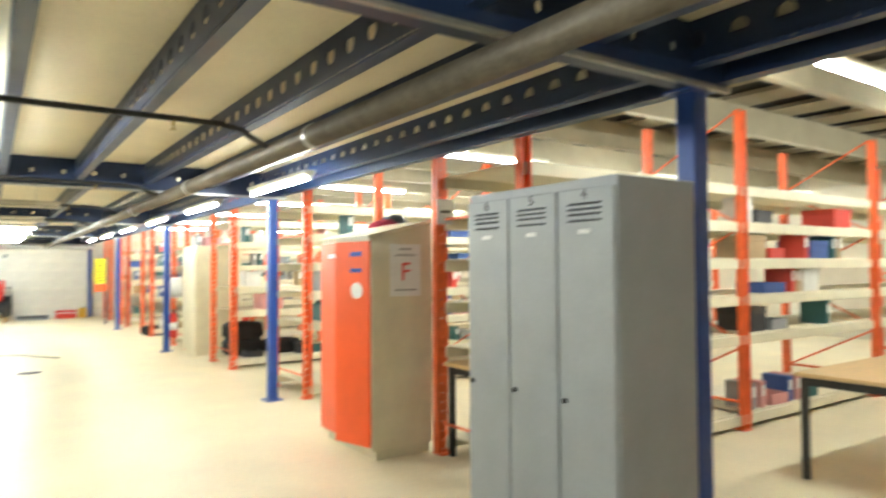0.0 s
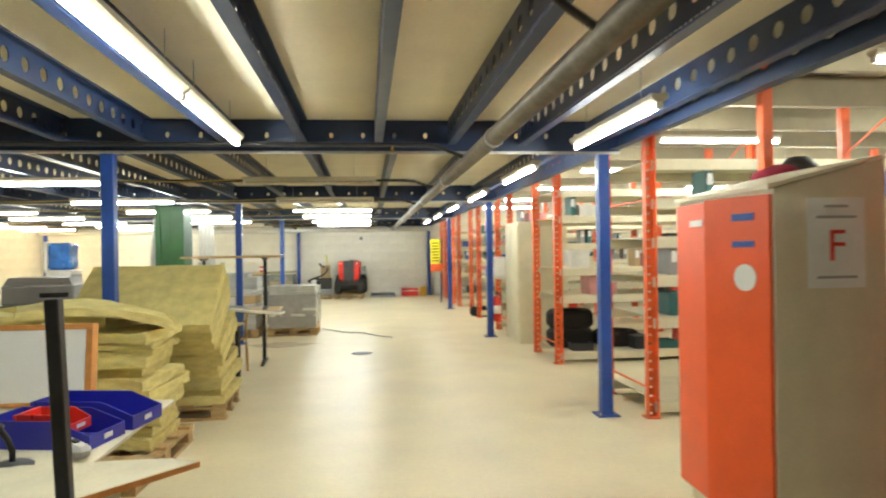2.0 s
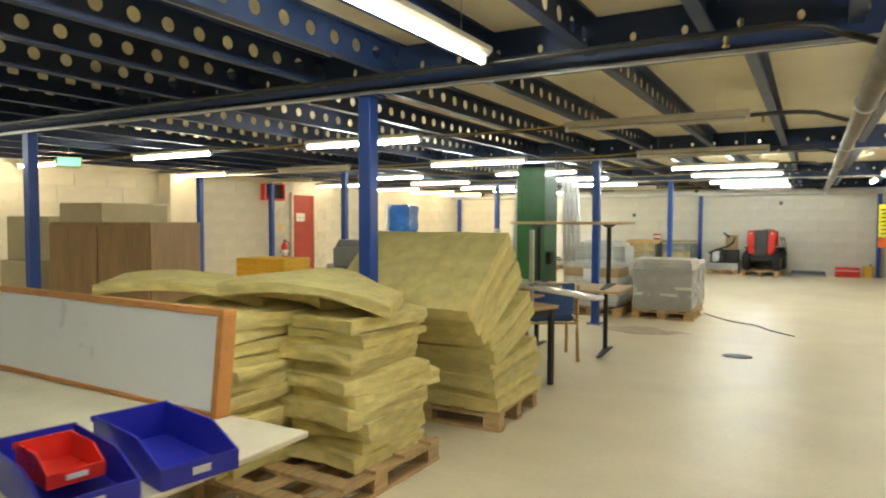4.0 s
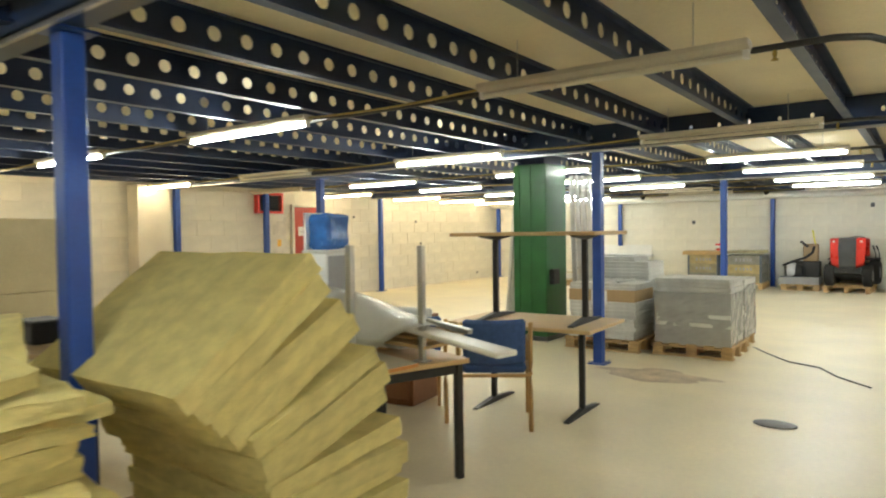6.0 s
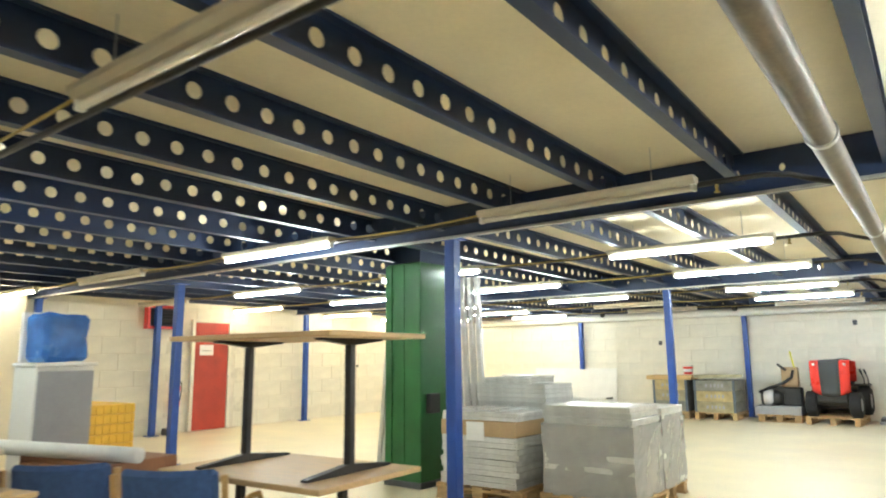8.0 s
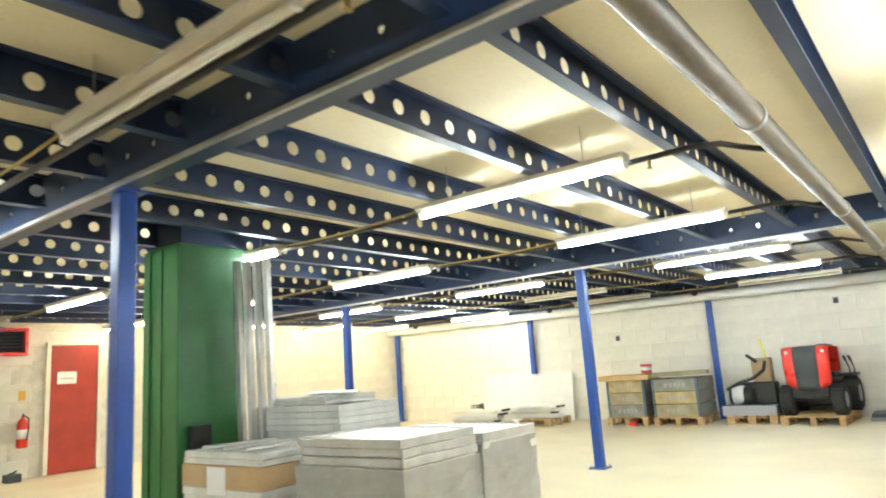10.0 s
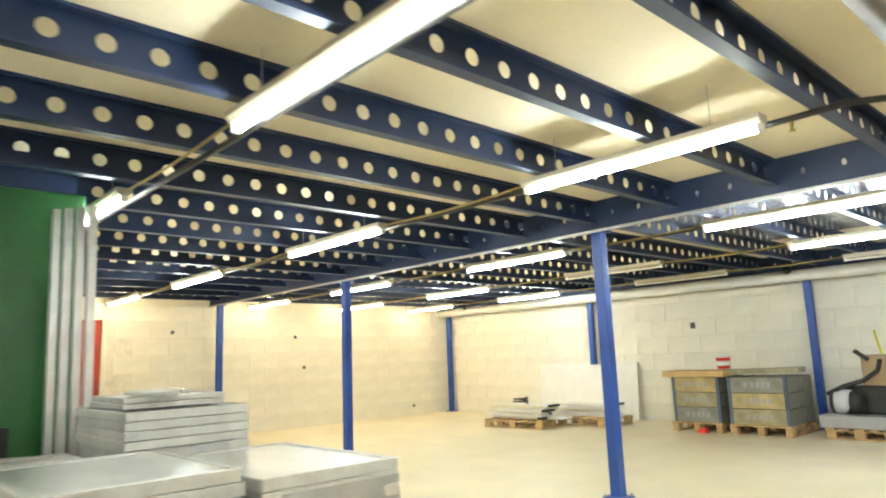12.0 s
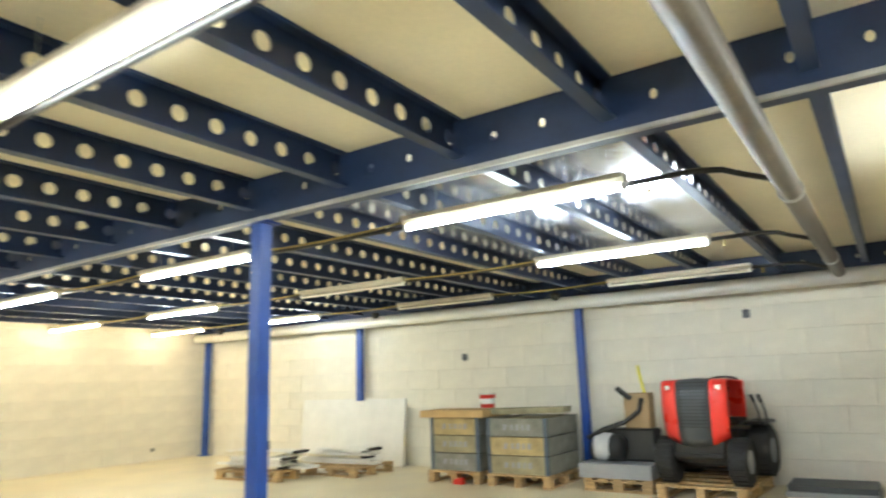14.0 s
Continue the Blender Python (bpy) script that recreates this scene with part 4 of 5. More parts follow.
# store of boxes, cupboards and boards on the far side of the wool
t = thing("wardrobe", pose(-2.35, 6.75, 0, 0, 0, 12), "brown wooden cupboard behind the wool pile", "cupboard")
part("carcass", span(-0.5, 0.5, -0.3, 0.3, 0, 1.45, 0.006), M_DWOOD, t)
for s in (0, 1):
    d = part("door", span(-0.49 + 0.495 * s, -0.005 + 0.495 * s, -0.32, -0.302, 0.06, 1.42, 0.004), M_DWOOD, t)
    part("handle", span(-0.04 + 0.06 * s, -0.028 + 0.06 * s, -0.34, -0.32, 0.7, 0.82), M_GALV, d)
for (bx_, by_, bz_, w, d, h, rz) in ((-4.9, 8.4, 0, 0.8, 0.95, 0.9, 4), (-4.9, 8.38, 0.903, 0.78, 0.92, 0.76, 2), (-5.9, 8.2, 0, 0.9, 0.9, 0.95, -4), (-5.9, 8.2, 0.953, 0.8, 0.7, 0.55, 5)):
    t = thing("cardboard_carton", pose(bx_, by_, bz_, 0, 0, rz), "large plain cardboard carton in a stack", "carton", "stacked cartons")
    part("carton", span(-w / 2, w / 2, -d / 2, d / 2, 0, h, 0.008), M_CARTON, t)
    part("tape", span(-w / 2 - 0.002, w / 2 + 0.002, -0.03, 0.03, h - 0.001, h + 0.002), M_CABLE, t)
bench(pose(-1.75, 7.75, 0, 0, 0, 6), 1.4, 0.75, 0.74, M_BEECH, M_BLACK, "beech desk crowded behind the wool pile")
for k, (x, y) in enumerate(((-2.1, 7.65), (-1.7, 7.8), (-1.3, 7.75))):
    t = thing("keyboard_tray", pose(x, y, 0.742, 0, 0, 10 * k), "dark electronic box on the crowded desk", "electronics", "desk electronics")
    part("case", span(-0.16, 0.16, -0.12, 0.12, 0, 0.16 + 0.05 * k, 0.01), M_BLACK, t)
    part("front_panel", span(-0.14, 0.14, -0.125, -0.121, 0.02, 0.12), M_DGREY, t)

# ---- filter stacks ----
def frames_stack(x0, x1, y0, y1, z0, n, h, seed, label, mt=None):
    rr = random.Random(seed)
    for k in range(n):
        dx, dy = rr.uniform(-0.012, 0.012), rr.uniform(-0.012, 0.012)
        w, d = x1 - x0, y1 - y0
        t = thing("filter_panel", pose((x0 + x1) / 2 + dx, (y0 + y1) / 2 + dy, z0 + h * k, 0, 0, rr.uniform(-0.6, 0.6)), label, "filter panel", "stacked filter panels")
        bm = bmesh.new()
        for s in (-1, 1):
            box(bm, (s * (w / 2 - 0.012), 0, h / 2), (0.024, d, h - 0.003), 0.003)
            box(bm, (0, s * (d / 2 - 0.012), h / 2), (w - 0.05, 0.024, h - 0.003), 0.003)
        part("frame", bm, mt or M_FILTER, t)
        part("media", span(-w / 2 + 0.024, w / 2 - 0.024, -d / 2 + 0.024, d / 2 - 0.024, 0.004, h - 0.008), M_ALU if k == n - 1 else M_FILTER, t)


def film(x0, x1, y0, y1, z0, z1, seed, label):
    """Crumpled stretch film round a stack."""
    bm = bmesh.new()
    n, mz = 44, 14
    per = []
    for k in range(n):
        a = 4 * k / n
        e, f = int(a), a - int(a)
        per.append([(x0 + (x1 - x0) * f, y0), (x1, y0 + (y1 - y0) * f), (x1 - (x1 - x0) * f, y1), (x0, y1 - (y1 - y0) * f)][e])
    rows = []
    for j in range(mz + 1):
        z = z0 + (z1 - z0) * j / mz
        rows.append([])
        for x, y in per:
            v = Vector((x, y, z))
            o = noise.noise(v * 7 + Vector((seed, 0, 0))) * 0.012 + noise.noise(v * 19) * 0.006
            c = Vector(((x0 + x1) / 2, (y0 + y1) / 2, z))
            rows[-1].append(bm.verts.new(v + (v - c).normalized() * (o + 0.016)))
    for a, b in zip(rows, rows[1:]):
        for k in range(n):
            bm.faces.new((a[k], a[(k + 1) % n], b[(k + 1) % n], b[k]))
    bmesh.ops.solidify(bm, geom=list(bm.faces), thickness=0.002)
    ob = part("stretch_film", bm, M_FILM)
    return tagged(ob, label, "stretch film")


FL = "grey metal-framed filter panel in a neat stack"
pallet(pose(0.74, 13.66, 0, 0, 0, 0), 0.9, 0.75)
frames_stack(0.33, 1.15, 13.32, 13.98, 0.146, 15, 0.05, 1, FL)
film(0.33, 1.15, 13.32, 13.98, 0.13, 0.74, 3, "clear stretch film wrapped round a pallet of panels")
pallet(pose(0.68, 14.38, 0, 0, 0, 0), 0.9, 0.75)
frames_stack(0.2, 1.14, 14.04, 14.66, 0.146, 14, 0.05, 2, FL)
film(0.2, 1.14, 14.04, 14.66, 0.13, 0.78, 8, "clear stretch film wrapped round a second stack")
pallet(pose(-0.3, 13.52, 0), 0.95, 0.7)
frames_stack(-0.72, 0.12, 13.2, 13.85, 0.146, 9, 0.05, 4, FL)
t = thing("flat_carton", pose(-0.3, 13.52, 0.597), "flat cardboard carton with a white label on panels", "carton")
part("carton", span(-0.42, 0.42, -0.33, 0.33, 0, 0.14, 0.005), M_CARD, t)
part("label", span(-0.12, 0.08, -0.3325, -0.331, -0.04, 0.13), M_PAPER, t)
frames_stack(-0.72, 0.12, 13.2, 13.85, 0.738, 2, 0.04, 5, FL)
pallet(pose(-0.44, 14.25, 0), 1.0, 0.65)
frames_stack(-0.93, 0.04, 13.93, 14.55, 0.146, 20, 0.045, 6, FL)
frames_stack(-0.8, -0.15, 13.98, 14.5, 1.047, 2, 0.03, 7, FL)
rr = random.Random(3)
for k in range(5):
    t = thing("alu_strip", pose(-0.5 + 0.07 * k, 14.35 - 0.06 * k, 1.108, 0, 0, rr.uniform(-20, 20)), "loose bright metal strip on a stack of panels", "metal strip", "loose strips")
    part("strip", bx((0, 0, 0.012), (0.5, 0.045, 0.022), 0.004), M_ALU, t)
for k in range(3):
    t = thing("alu_strip", pose(-0.5 + 0.2 * k, 13.5, 0.821, 0, 0, 70 + 9 * k), "loose bright metal strip on a stack of panels", "metal strip", "loose strips")
    part("strip", bx((0, 0, 0.012), (0.5, 0.05, 0.022), 0.004), M_ALU, t)

# green clad column
t = thing("clad_column", pose(-1.38, 13.7, 0), "dark green painted steel column with a dented casing", "column", kind="structure")
part("casing", span(-0.23, 0.24, -0.3, 0.3, 0.005, CZ - 0.24, 0.008), M_GREEN, t)
part("front_seam", span(-0.02, 0.02, -0.308, -0.3, 0.01, CZ - 0.26), M_GREEN, t)
part("front_flange", span(-0.24, -0.15, -0.316, -0.3, 0.01, CZ - 0.26, 0.003), M_GREEN, t)
part("head", span(-0.2, 0.2, -0.25, 0.25, CZ - 0.24, CZ - 0.001), M_BLUE, t)
part("skirt", span(-0.25, 0.26, -0.325, 0.325, 0, 0.06, 0.006), M_DGREY, t)
part("side_box", span(0.242, 0.31, -0.22, -0.05, 0.75, 0.95, 0.006), M_BLACK, t)
# aluminium lengths leaning on it
for k in range(3):
    t = thing("alu_profile", pose(-1.82 + 0.05 * k, 13.5 + 0.02 * k, 0, -1.5, 4 - 1.2 * k, 0), "long aluminium profile leaning on the green column", "profile", "leaning profiles")
    part("profile", extrude([(-0.022, -0.02), (0.022, -0.02), (0.022, 0.02), (0.014, 0.02), (0.014, -0.01), (-0.014, -0.01), (-0.014, 0.02), (-0.022, 0.02)], 2.15 - 0.04 * k, "z"), M_ALU, t)
for k in range(4):
    t = thing("alu_profile", pose(-0.9 + 0.06 * k, 13.82 + 0.05 * k, 0.0, 0.5, -1.6, 0), "long aluminium profile leaning on the green column", "profile", "leaning profiles")
    part("profile", extrude([(-0.028, -0.02), (0.028, -0.02), (0.028, 0.02), (0.018, 0.02), (0.018, -0.01), (-0.018, -0.01), (-0.018, 0.02), (-0.028, 0.02)], 2.2, "z"), M_ALU, t)

# ---- west wall fittings ----
t = thing("door_1", pose(WX0, 15.68, 0), "dull red painted door with a white notice", "door", kind="structure")
part("leaf", span(0.02, 0.06, -0.37, 0.37, 0.01, 2.05, 0.004), M_RED, t)
for s in (-1, 1):
    part("frame", span(0.012, 0.075, s * 0.41 - 0.035, s * 0.41 + 0.035, 0, 2.11, 0.004), M_WALL, t)
part("frame_head", span(0.012, 0.075, -0.375, 0.375, 2.055, 2.11, 0.004), M_WALL, t)
n = part("notice", span(0.061, 0.063, -0.27, 0.03, 1.42, 1.62), M_PAPER, t)
part("print_line", span(0.0632, 0.064, -0.22, -0.02, 1.5, 1.515), M_PGREY, n)
part("handle", rod(bmesh.new(), (0.06, 0.36, 1.0), (0.11, 0.36, 1.0), 0.012, 8), M_GALV, t)
t = thing("louvred_vent", pose(WX0 + 0.02, 14.6, -0.02), "red framed louvred vent high on the wall", "vent")
for z0, z1, a, b in ((2.30, 2.35, -0.33, 0.33), (1.92, 1.97, -0.33, 0.33)):
    part("frame", span(0, 0.14, a, b, z0, z1, 0.004), M_REDP, t)
for a in (-0.33, 0.28):
    part("frame", span(0, 0.14, a, a + 0.05, 1.972, 2.298, 0.004), M_REDP, t)
part("backing", span(0, 0.02, -0.278, 0.278, 1.972, 2.298), M_BLACK, t)
for k in range(6):
    part("slat", bx((0.07, 0, 2.0 + 0.053 * k), (0.07, 0.55, 0.006), 0, R3(0, 35, 0)), M_DGREY, t)
column(-8.12, 14.45)
def extinguisher(m, label):
    t = thing("fire_extinguisher", m, label, "extinguisher", "fire extinguishers")
    part("cylinder", lathe([(0.05, 0), (0.08, 0.01), (0.082, 0.36), (0.06, 0.42), (0.025, 0.45), (0.025, 0.47)], 18), M_REDP, t)
    part("valve", bx((0, 0, 0.49), (0.05, 0.03, 0.05), 0.006), M_BLACK, t)
    part("hose", pathtube([(0.02, 0.02, 0.48), (0.09, 0.05, 0.44), (0.1, 0.05, 0.3), (0.09, 0.03, 0.12)], 0.011, 8), M_BLACK, t)
    part("label_band", lathe([(0.0835, 0.14), (0.0835, 0.28)], 18), M_PAPER, t)
    part("bracket", span(-0.13, -0.082, -0.02, 0.02, 0.2, 0.26), M_BLACK, t)
extinguisher(pose(WX0 + 0.15, 14.9, 0.48), "red fire extinguisher hung beside the red door")
t = thing("call_point", pose(WX0 + 0.012, 14.92, 1.2), "small yellow wall sign above the extinguisher", "sign")
part("plate", span(0, 0.006, -0.05, 0.05, 0, 0.15), M_YELLOW, t)
t = thing("small_box", pose(WX0 + 0.25, 14.75, 0), "small dark blue box on the floor by the wall", "box")
part("case", span(-0.1, 0.1, -0.1, 0.1, 0, 0.12, 0.01), M_DGREY, t)
part("cord", pathtube([(0, 0, 0.13), (0.05, 0.04, 0.17), (0.1, -0.02, 0.15), (0.03, -0.06, 0.13)], 0.012, 6), M_BLACK, t)
# wall ducts, low pilaster and exit sign
structure("pilaster", span(WX0 + 0.01, WX0 + 0.35, 11.6, 12.2, 0, CZ - 0.24, 0.01), M_PLASTER, "cream plastered pilaster", "pilaster")
t = thing("exit_sign", pose(-6.2, 8.6, 2.18, 0, 0, 60), "lit green exit sign hung from the deck", "exit sign")
part("case", span(-0.16, 0.16, -0.03, 0.03, 0, 0.14, 0.006), M_WHITE, t)
part("face", span(-0.13, 0.13, -0.034, -0.031, 0.02, 0.12), M_EXIT, t)
part("hanger", rod(bmesh.new(), (0, 0, 0.14), (0, 0, CZ - 2.18), 0.005, 6), M_GALV, t)
for y, z in ((19.6, 1.75), (19.8, 1.15), (22.6, 0.2), (17.2, 1.85)):
    t = thing("wall_socket", pose(WX0 + 0.012, y, z), "small dark fixing on the wall", "wall fixing", "wall fixings")
    part("plate", span(0, 0.02, -0.03, 0.03, -0.03, 0.03, 0.004), M_DGREY, t)
for x, z in ((-2.1, 1.62), (1.9, 1.95)):
    t = thing("wall_socket", pose(x, WY1 - 0.013, z), "small dark fixing on the wall", "wall fixing", "wall fixings")
    part("plate", span(-0.04, 0.04, -0.02, 0, -0.05, 0.05, 0.004), M_DGREY, t)
for x in (-6.9, -3.2, -0.2):
    t = thing("camera_dome", pose(x, 22.95, 2.24), "small black dome below the deck", "camera dome", "ceiling domes")
    part("dome", lathe([(0.01, 0), (0.05, 0.02), (0.06, 0.05), (0.06, 0.09)], 14), M_BLACK, t)
    part("rod", rod(bmesh.new(), (0, 0, 0.09), (0, 0, CZ - 2.24), 0.008, 6), M_BLACK, t)

# ---- goods along the north wall ----
t = thing("leaning_panel", pose(-4.3, WY1 - 0.16, 0, -5, 0, 0), "large off-white panel leaning on the wall", "panel")
part("sheet", span(-1.15, 1.1, -0.012, 0.012, 0, 1.03, 0.003), M_WHITE, t)
pallet(pose(-4.45, 21.95, 0, 0, 0, 6))
pallet(pose(-3.55, 22.75, 0, 0, 0, -4), 1.0, 0.8)
rr = random.Random(12)
for k in range(16):
    a = k < 10
    z = 0.146 + (0.045 * (k % 5) if a else 0.04 * (k - 10))
    t = thing("shelf_part", pose((-4.45 if a else -3.55) + rr.uniform(-0.2, 0.2), (21.8 + 0.3 * (k // 5) if a else 22.7) + rr.uniform(-0.05, 0.05), z, 0, 0, rr.uniform(-8, 8)), "pale metal shelf part in a loose heap", "shelf part", "heaped shelf parts")
    w, d = rr.uniform(1.0, 1.35), rr.uniform(0.16, 0.3)
    bm = bx((0, 0, 0.005), (w, d, 0.01))
    for s in (-1, 1):
        box(bm, (0, s * d / 2, 0.018), (w, 0.006, 0.036))
    part("tray", bm, M_WHITE if k % 4 else M_CREAM, t)
    if k % 3 == 0:
        part("end_cap", bx((w / 2 - 0.03, 0, 0.02), (0.08, d + 0.02, 0.036)), M_BLACK, t)
t = thing("scrap_hose", pose(-4.45, 21.85, 0.375), "black coiled hose on the heap", "hose")
part("coil", pathtube([(0.14 * math.cos(a * 0.6), 0.1 * math.sin(a * 0.6), 0.03 + 0.004 * a) for a in range(24)], 0.014, 6), M_BLACK, t)


def crate_stack(x0, x1, y0, y1, z, n, h, shift):
    for k in range(n):
        t = thing("crate_section", pose((x0 + x1) / 2, (y0 + y1) / 2, z + h * k), "weathered wooden crate section with faded lettering bars", "crate", "stacked crate sections")
        w, d = x1 - x0, y1 - y0
        face = M_CRATES[(k + shift) % 3]
        for s in (-1, 1):
            part("side_board", span(s * (w / 2 - 0.012) - 0.012, s * (w / 2 - 0.012) + 0.012, -d / 2, d / 2, 0.002, h - 0.006, 0.004), M_CRATES[2], t, "slate grey side board")
            part("end_board", span(-w / 2 + 0.025, w / 2 - 0.025, s * (d / 2 - 0.012) - 0.012, s * (d / 2 - 0.012) + 0.012, 0.002, h - 0.006, 0.004), face, t)
            part("corner_post", span(s * (w / 2 - 0.02) - 0.024, s * (w / 2 - 0.02) + 0.024, -d / 2 - 0.006, -d / 2 + 0.03, 0.0, h - 0.003, 0.003), M_CRATEB, t, "blue steel corner hinge")
        part("filling", span(-w / 2 + 0.03, w / 2 - 0.03, -d / 2 + 0.03, d / 2 - 0.03, 0.002, h - 0.03), M_CRATE, t)
        for i in range(5):
            part("faded_mark", bx((-0.15 + 0.075 * i + (0.02 if i else 0), -d / 2 - 0.002, h * 0.5), (0.045 - 0.012 * (i % 2), 0.003, 0.07), 0, R3(0, 12 if i == 0 else 0, 0)), M_PGREY, t)


pallet(pose(-1.56, 22.98, 0, 0, 0, 90), 1.0, 0.78)
crate_stack(-1.92, -1.19, 22.53, 23.43, 0.146, 3, 0.22, 2)
pallet(pose(-0.62, 22.95, 0, 0, 0, 90), 1.0, 0.85)
crate_stack(-1.03, -0.22, 22.48, 23.42, 0.146, 3, 0.22, 0)
t = thing("long_board", pose(-1.28, 22.75, 0.81, 0, 0, 2), "thick pale brown board laid over the crates", "board")
part("slab", span(-0.75, 0.2, -0.3, 0.3, 0, 0.09, 0.005), M_TAN, t)
t = thing("grey_plank", pose(-0.62, 22.95, 0.84, 0, -1, 8), "grey weathered plank laid over the crates", "plank")
part("plank", span(-0.65, 0.45, -0.2, 0.2, 0.0, 0.07, 0.005), M_CRATE, t)
t = thing("paint_bucket", pose(-1.25, 22.9, 0.912), "red and white plastic bucket with a lid", "bucket")
part("pail", lathe([(0.09, 0), (0.105, 0.16), (0.11, 0.165), (0.105, 0.17)], 18), M_REDP, t)
part("lid", lathe([(0.112, 0.168), (0.112, 0.185), (0.1, 0.19)], 18), M_WHITE, t)
part("label_patch", lathe([(0.1005, 0.05), (0.105, 0.12)], 18), M_PAPER, t)
t = thing("red_wedge", pose(-1.45, 22.4, 0), "small orange-red block by the pallet", "block")
part("wedge", extrude([(-0.07, 0), (0.07, 0), (0.05, 0.08), (-0.04, 0.06)], 0.1, "y"), M_REDP, t)

# pump on a pallet
pallet(pose(0.56, 22.95, 0, 0, 0, 0), 0.8, 0.75)
t = thing("machine_unit", pose(0.54, 22.85, 0.146), "black motor unit with hoses on a grey plinth", "machine")
part("plinth", span(-0.42, 0.42, -0.3, 0.3, 0, 0.16, 0.01), M_PGREY, t)
part("motor", moved(lathe([(0.03, -0.2), (0.14, -0.19), (0.15, -0.05), (0.15, 0.12), (0.1, 0.2)], 18), Matrix.Translation((-0.12, -0.05, 0.31)) @ Matrix.Rotation(radians(90), 4, "Y")), M_BLACK, t)
part("fan_cover", moved(lathe([(0.155, -0.1), (0.16, 0.0), (0.155, 0.08)], 18), Matrix.Translation((-0.16, -0.05, 0.32)) @ Matrix.Rotation(radians(90), 4, "Y")), M_SILVER, t)
part("tank", span(-0.2, 0.4, 0.0, 0.28, 0.162, 0.52, 0.02), M_BLACK, t)
part("cover_box", span(0.05, 0.35, 0.05, 0.27, 0.52, 0.92, 0.015), M_CARD, t)
part("hose", pathtube([(-0.35, -0.1, 0.42), (-0.15, -0.12, 0.52), (0.1, -0.1, 0.6), (0.25, -0.02, 0.72), (0.28, 0.02, 0.86)], 0.028, 10), M_BLACK, t)
part("nozzle", bx((0.08, 0.0, 0.92), (0.2, 0.12, 0.05), 0.01, R3(0, 40, 10)), M_BLACK, t)
part("lever", pathtube([(0.3, 0.1, 0.9), (0.27, 0.1, 1.05), (0.24, 0.1, 1.24)], 0.014, 8), M_SIGNY, t)


# ride-on mower seen from the front
def mower(m):
    t = thing("ride_on_mower", m, "red and black ride-on mower parked on a pallet", "mower")
    hood = []
    for nm, xa, xb, mt in (("hood_side", -0.325, -0.165, M_REDP), ("grille", -0.163, 0.163, M_DGREY), ("hood_side", 0.165, 0.325, M_REDP)):
        b2 = bmesh.new()
        cols = []
        for x in [xa + (xb - xa) * k / 4 for k in range(5)]:
            ux = abs(x) / 0.325
            off = 0.075 * ux ** 3
            low = 0.50 - 0.06 * (1 - ux) + (0.12 * max(0, ux - 0.55))
            pts = [(-0.24 + off, low), (-0.285 + off, low + 0.1), (-0.29 + off, 0.95), (-0.26 + off, 1.19), (-0.2 + off, 1.235 - 0.01 * ux), (0.0, 1.25 - 0.02 * ux), (0.62, 1.23 - 0.03 * ux), (0.64, 0.75)]
            cols.append([b2.verts.new((x * (1 - 0.12 * (1.2 - z) ** 2), y, z)) for y, z in pts])
        for a, c in zip(cols, cols[1:]):
            for k in range(len(a) - 1):
                b2.faces.new((a[k], c[k], c[k + 1], a[k + 1]))
        bmesh.ops.recalc_face_normals(b2, faces=b2.faces)
        for f in b2.faces:
            f.smooth = True
        bmesh.ops.solidify(b2, geom=list(b2.faces), thickness=0.012)
        hood.append(part(nm, b2, mt, t))
    bm = bmesh.new()
    for k in range(14):
        box(bm, (0, -0.297 + (0.0 if k < 10 else 0.02), 0.68 + 0.04 * k), (0.29, 0.01, 0.008))
    part("grille_bar", bm, M_BLACK, hood[1])
    for s in (-1, 1):
        part("headlight", bx((s * 0.245, -0.232, 1.12), (0.05, 0.01, 0.1), 0.004, R3(15, 0, s * 12)), M_PAPER, hood[1 + s])
    part("chassis", span(-0.25, 0.25, -0.2, 1.3, 0.3, 0.55, 0.02), M_BLACK, t)
    part("front_axle", span(-0.27, 0.27, -0.05, 0.05, 0.24, 0.3, 0.01), M_BLACK, t)
    part("bumper", span(-0.24, 0.24, -0.24, -0.2, 0.32, 0.37, 0.01), M_BLACK, t)
    for x, y, r, w in ((-0.35, 0.0, 0.27, 0.19), (0.35, 0.0, 0.27, 0.19), (-0.38, 1.0, 0.31, 0.22), (0.38, 1.0, 0.31, 0.22)):
        wh = part("wheel", moved(lathe([(r * 0.5, -w * 0.42), (r * 0.85, -w / 2), (r * 0.98, -w * 0.36), (r, -w * 0.15), (r, w * 0.15), (r * 0.98, w * 0.36), (r * 0.85, w / 2), (r * 0.5, w * 0.42)], 26), Matrix.Translation((x, y, r)) @ Matrix.Rotation(radians(90), 4, "Y")), M_RUBBER, t)
        s = 1 if x > 0 else -1
        part("rim", rod(bmesh.new(), (x + s * w * 0.40, y, r), (x + s * w * 0.45, y, r), r * 0.5, 18), M_PGREY, wh)
        b2 = bmesh.new()
        for k in range(22):
            a = 2 * math.pi * k / 22
            box(b2, (x, y + (r + 0.002) * math.cos(a), r + (r + 0.002) * math.sin(a)), (w * 0.8, 0.03, 0.012), 0, R3(math.degrees(a) + 90, 0, 0))
        part("tread", b2, M_RUBBER, wh)
    for s in (-1, 1):
        part("mudguard", bx((s * 0.36, 1.0, 0.66), (0.24, 0.66, 0.05), 0.02), M_BLACK, t)
    part("seat", bx((0, 1.0, 0.68), (0.42, 0.45, 0.1), 0.03), M_BLACK, t)
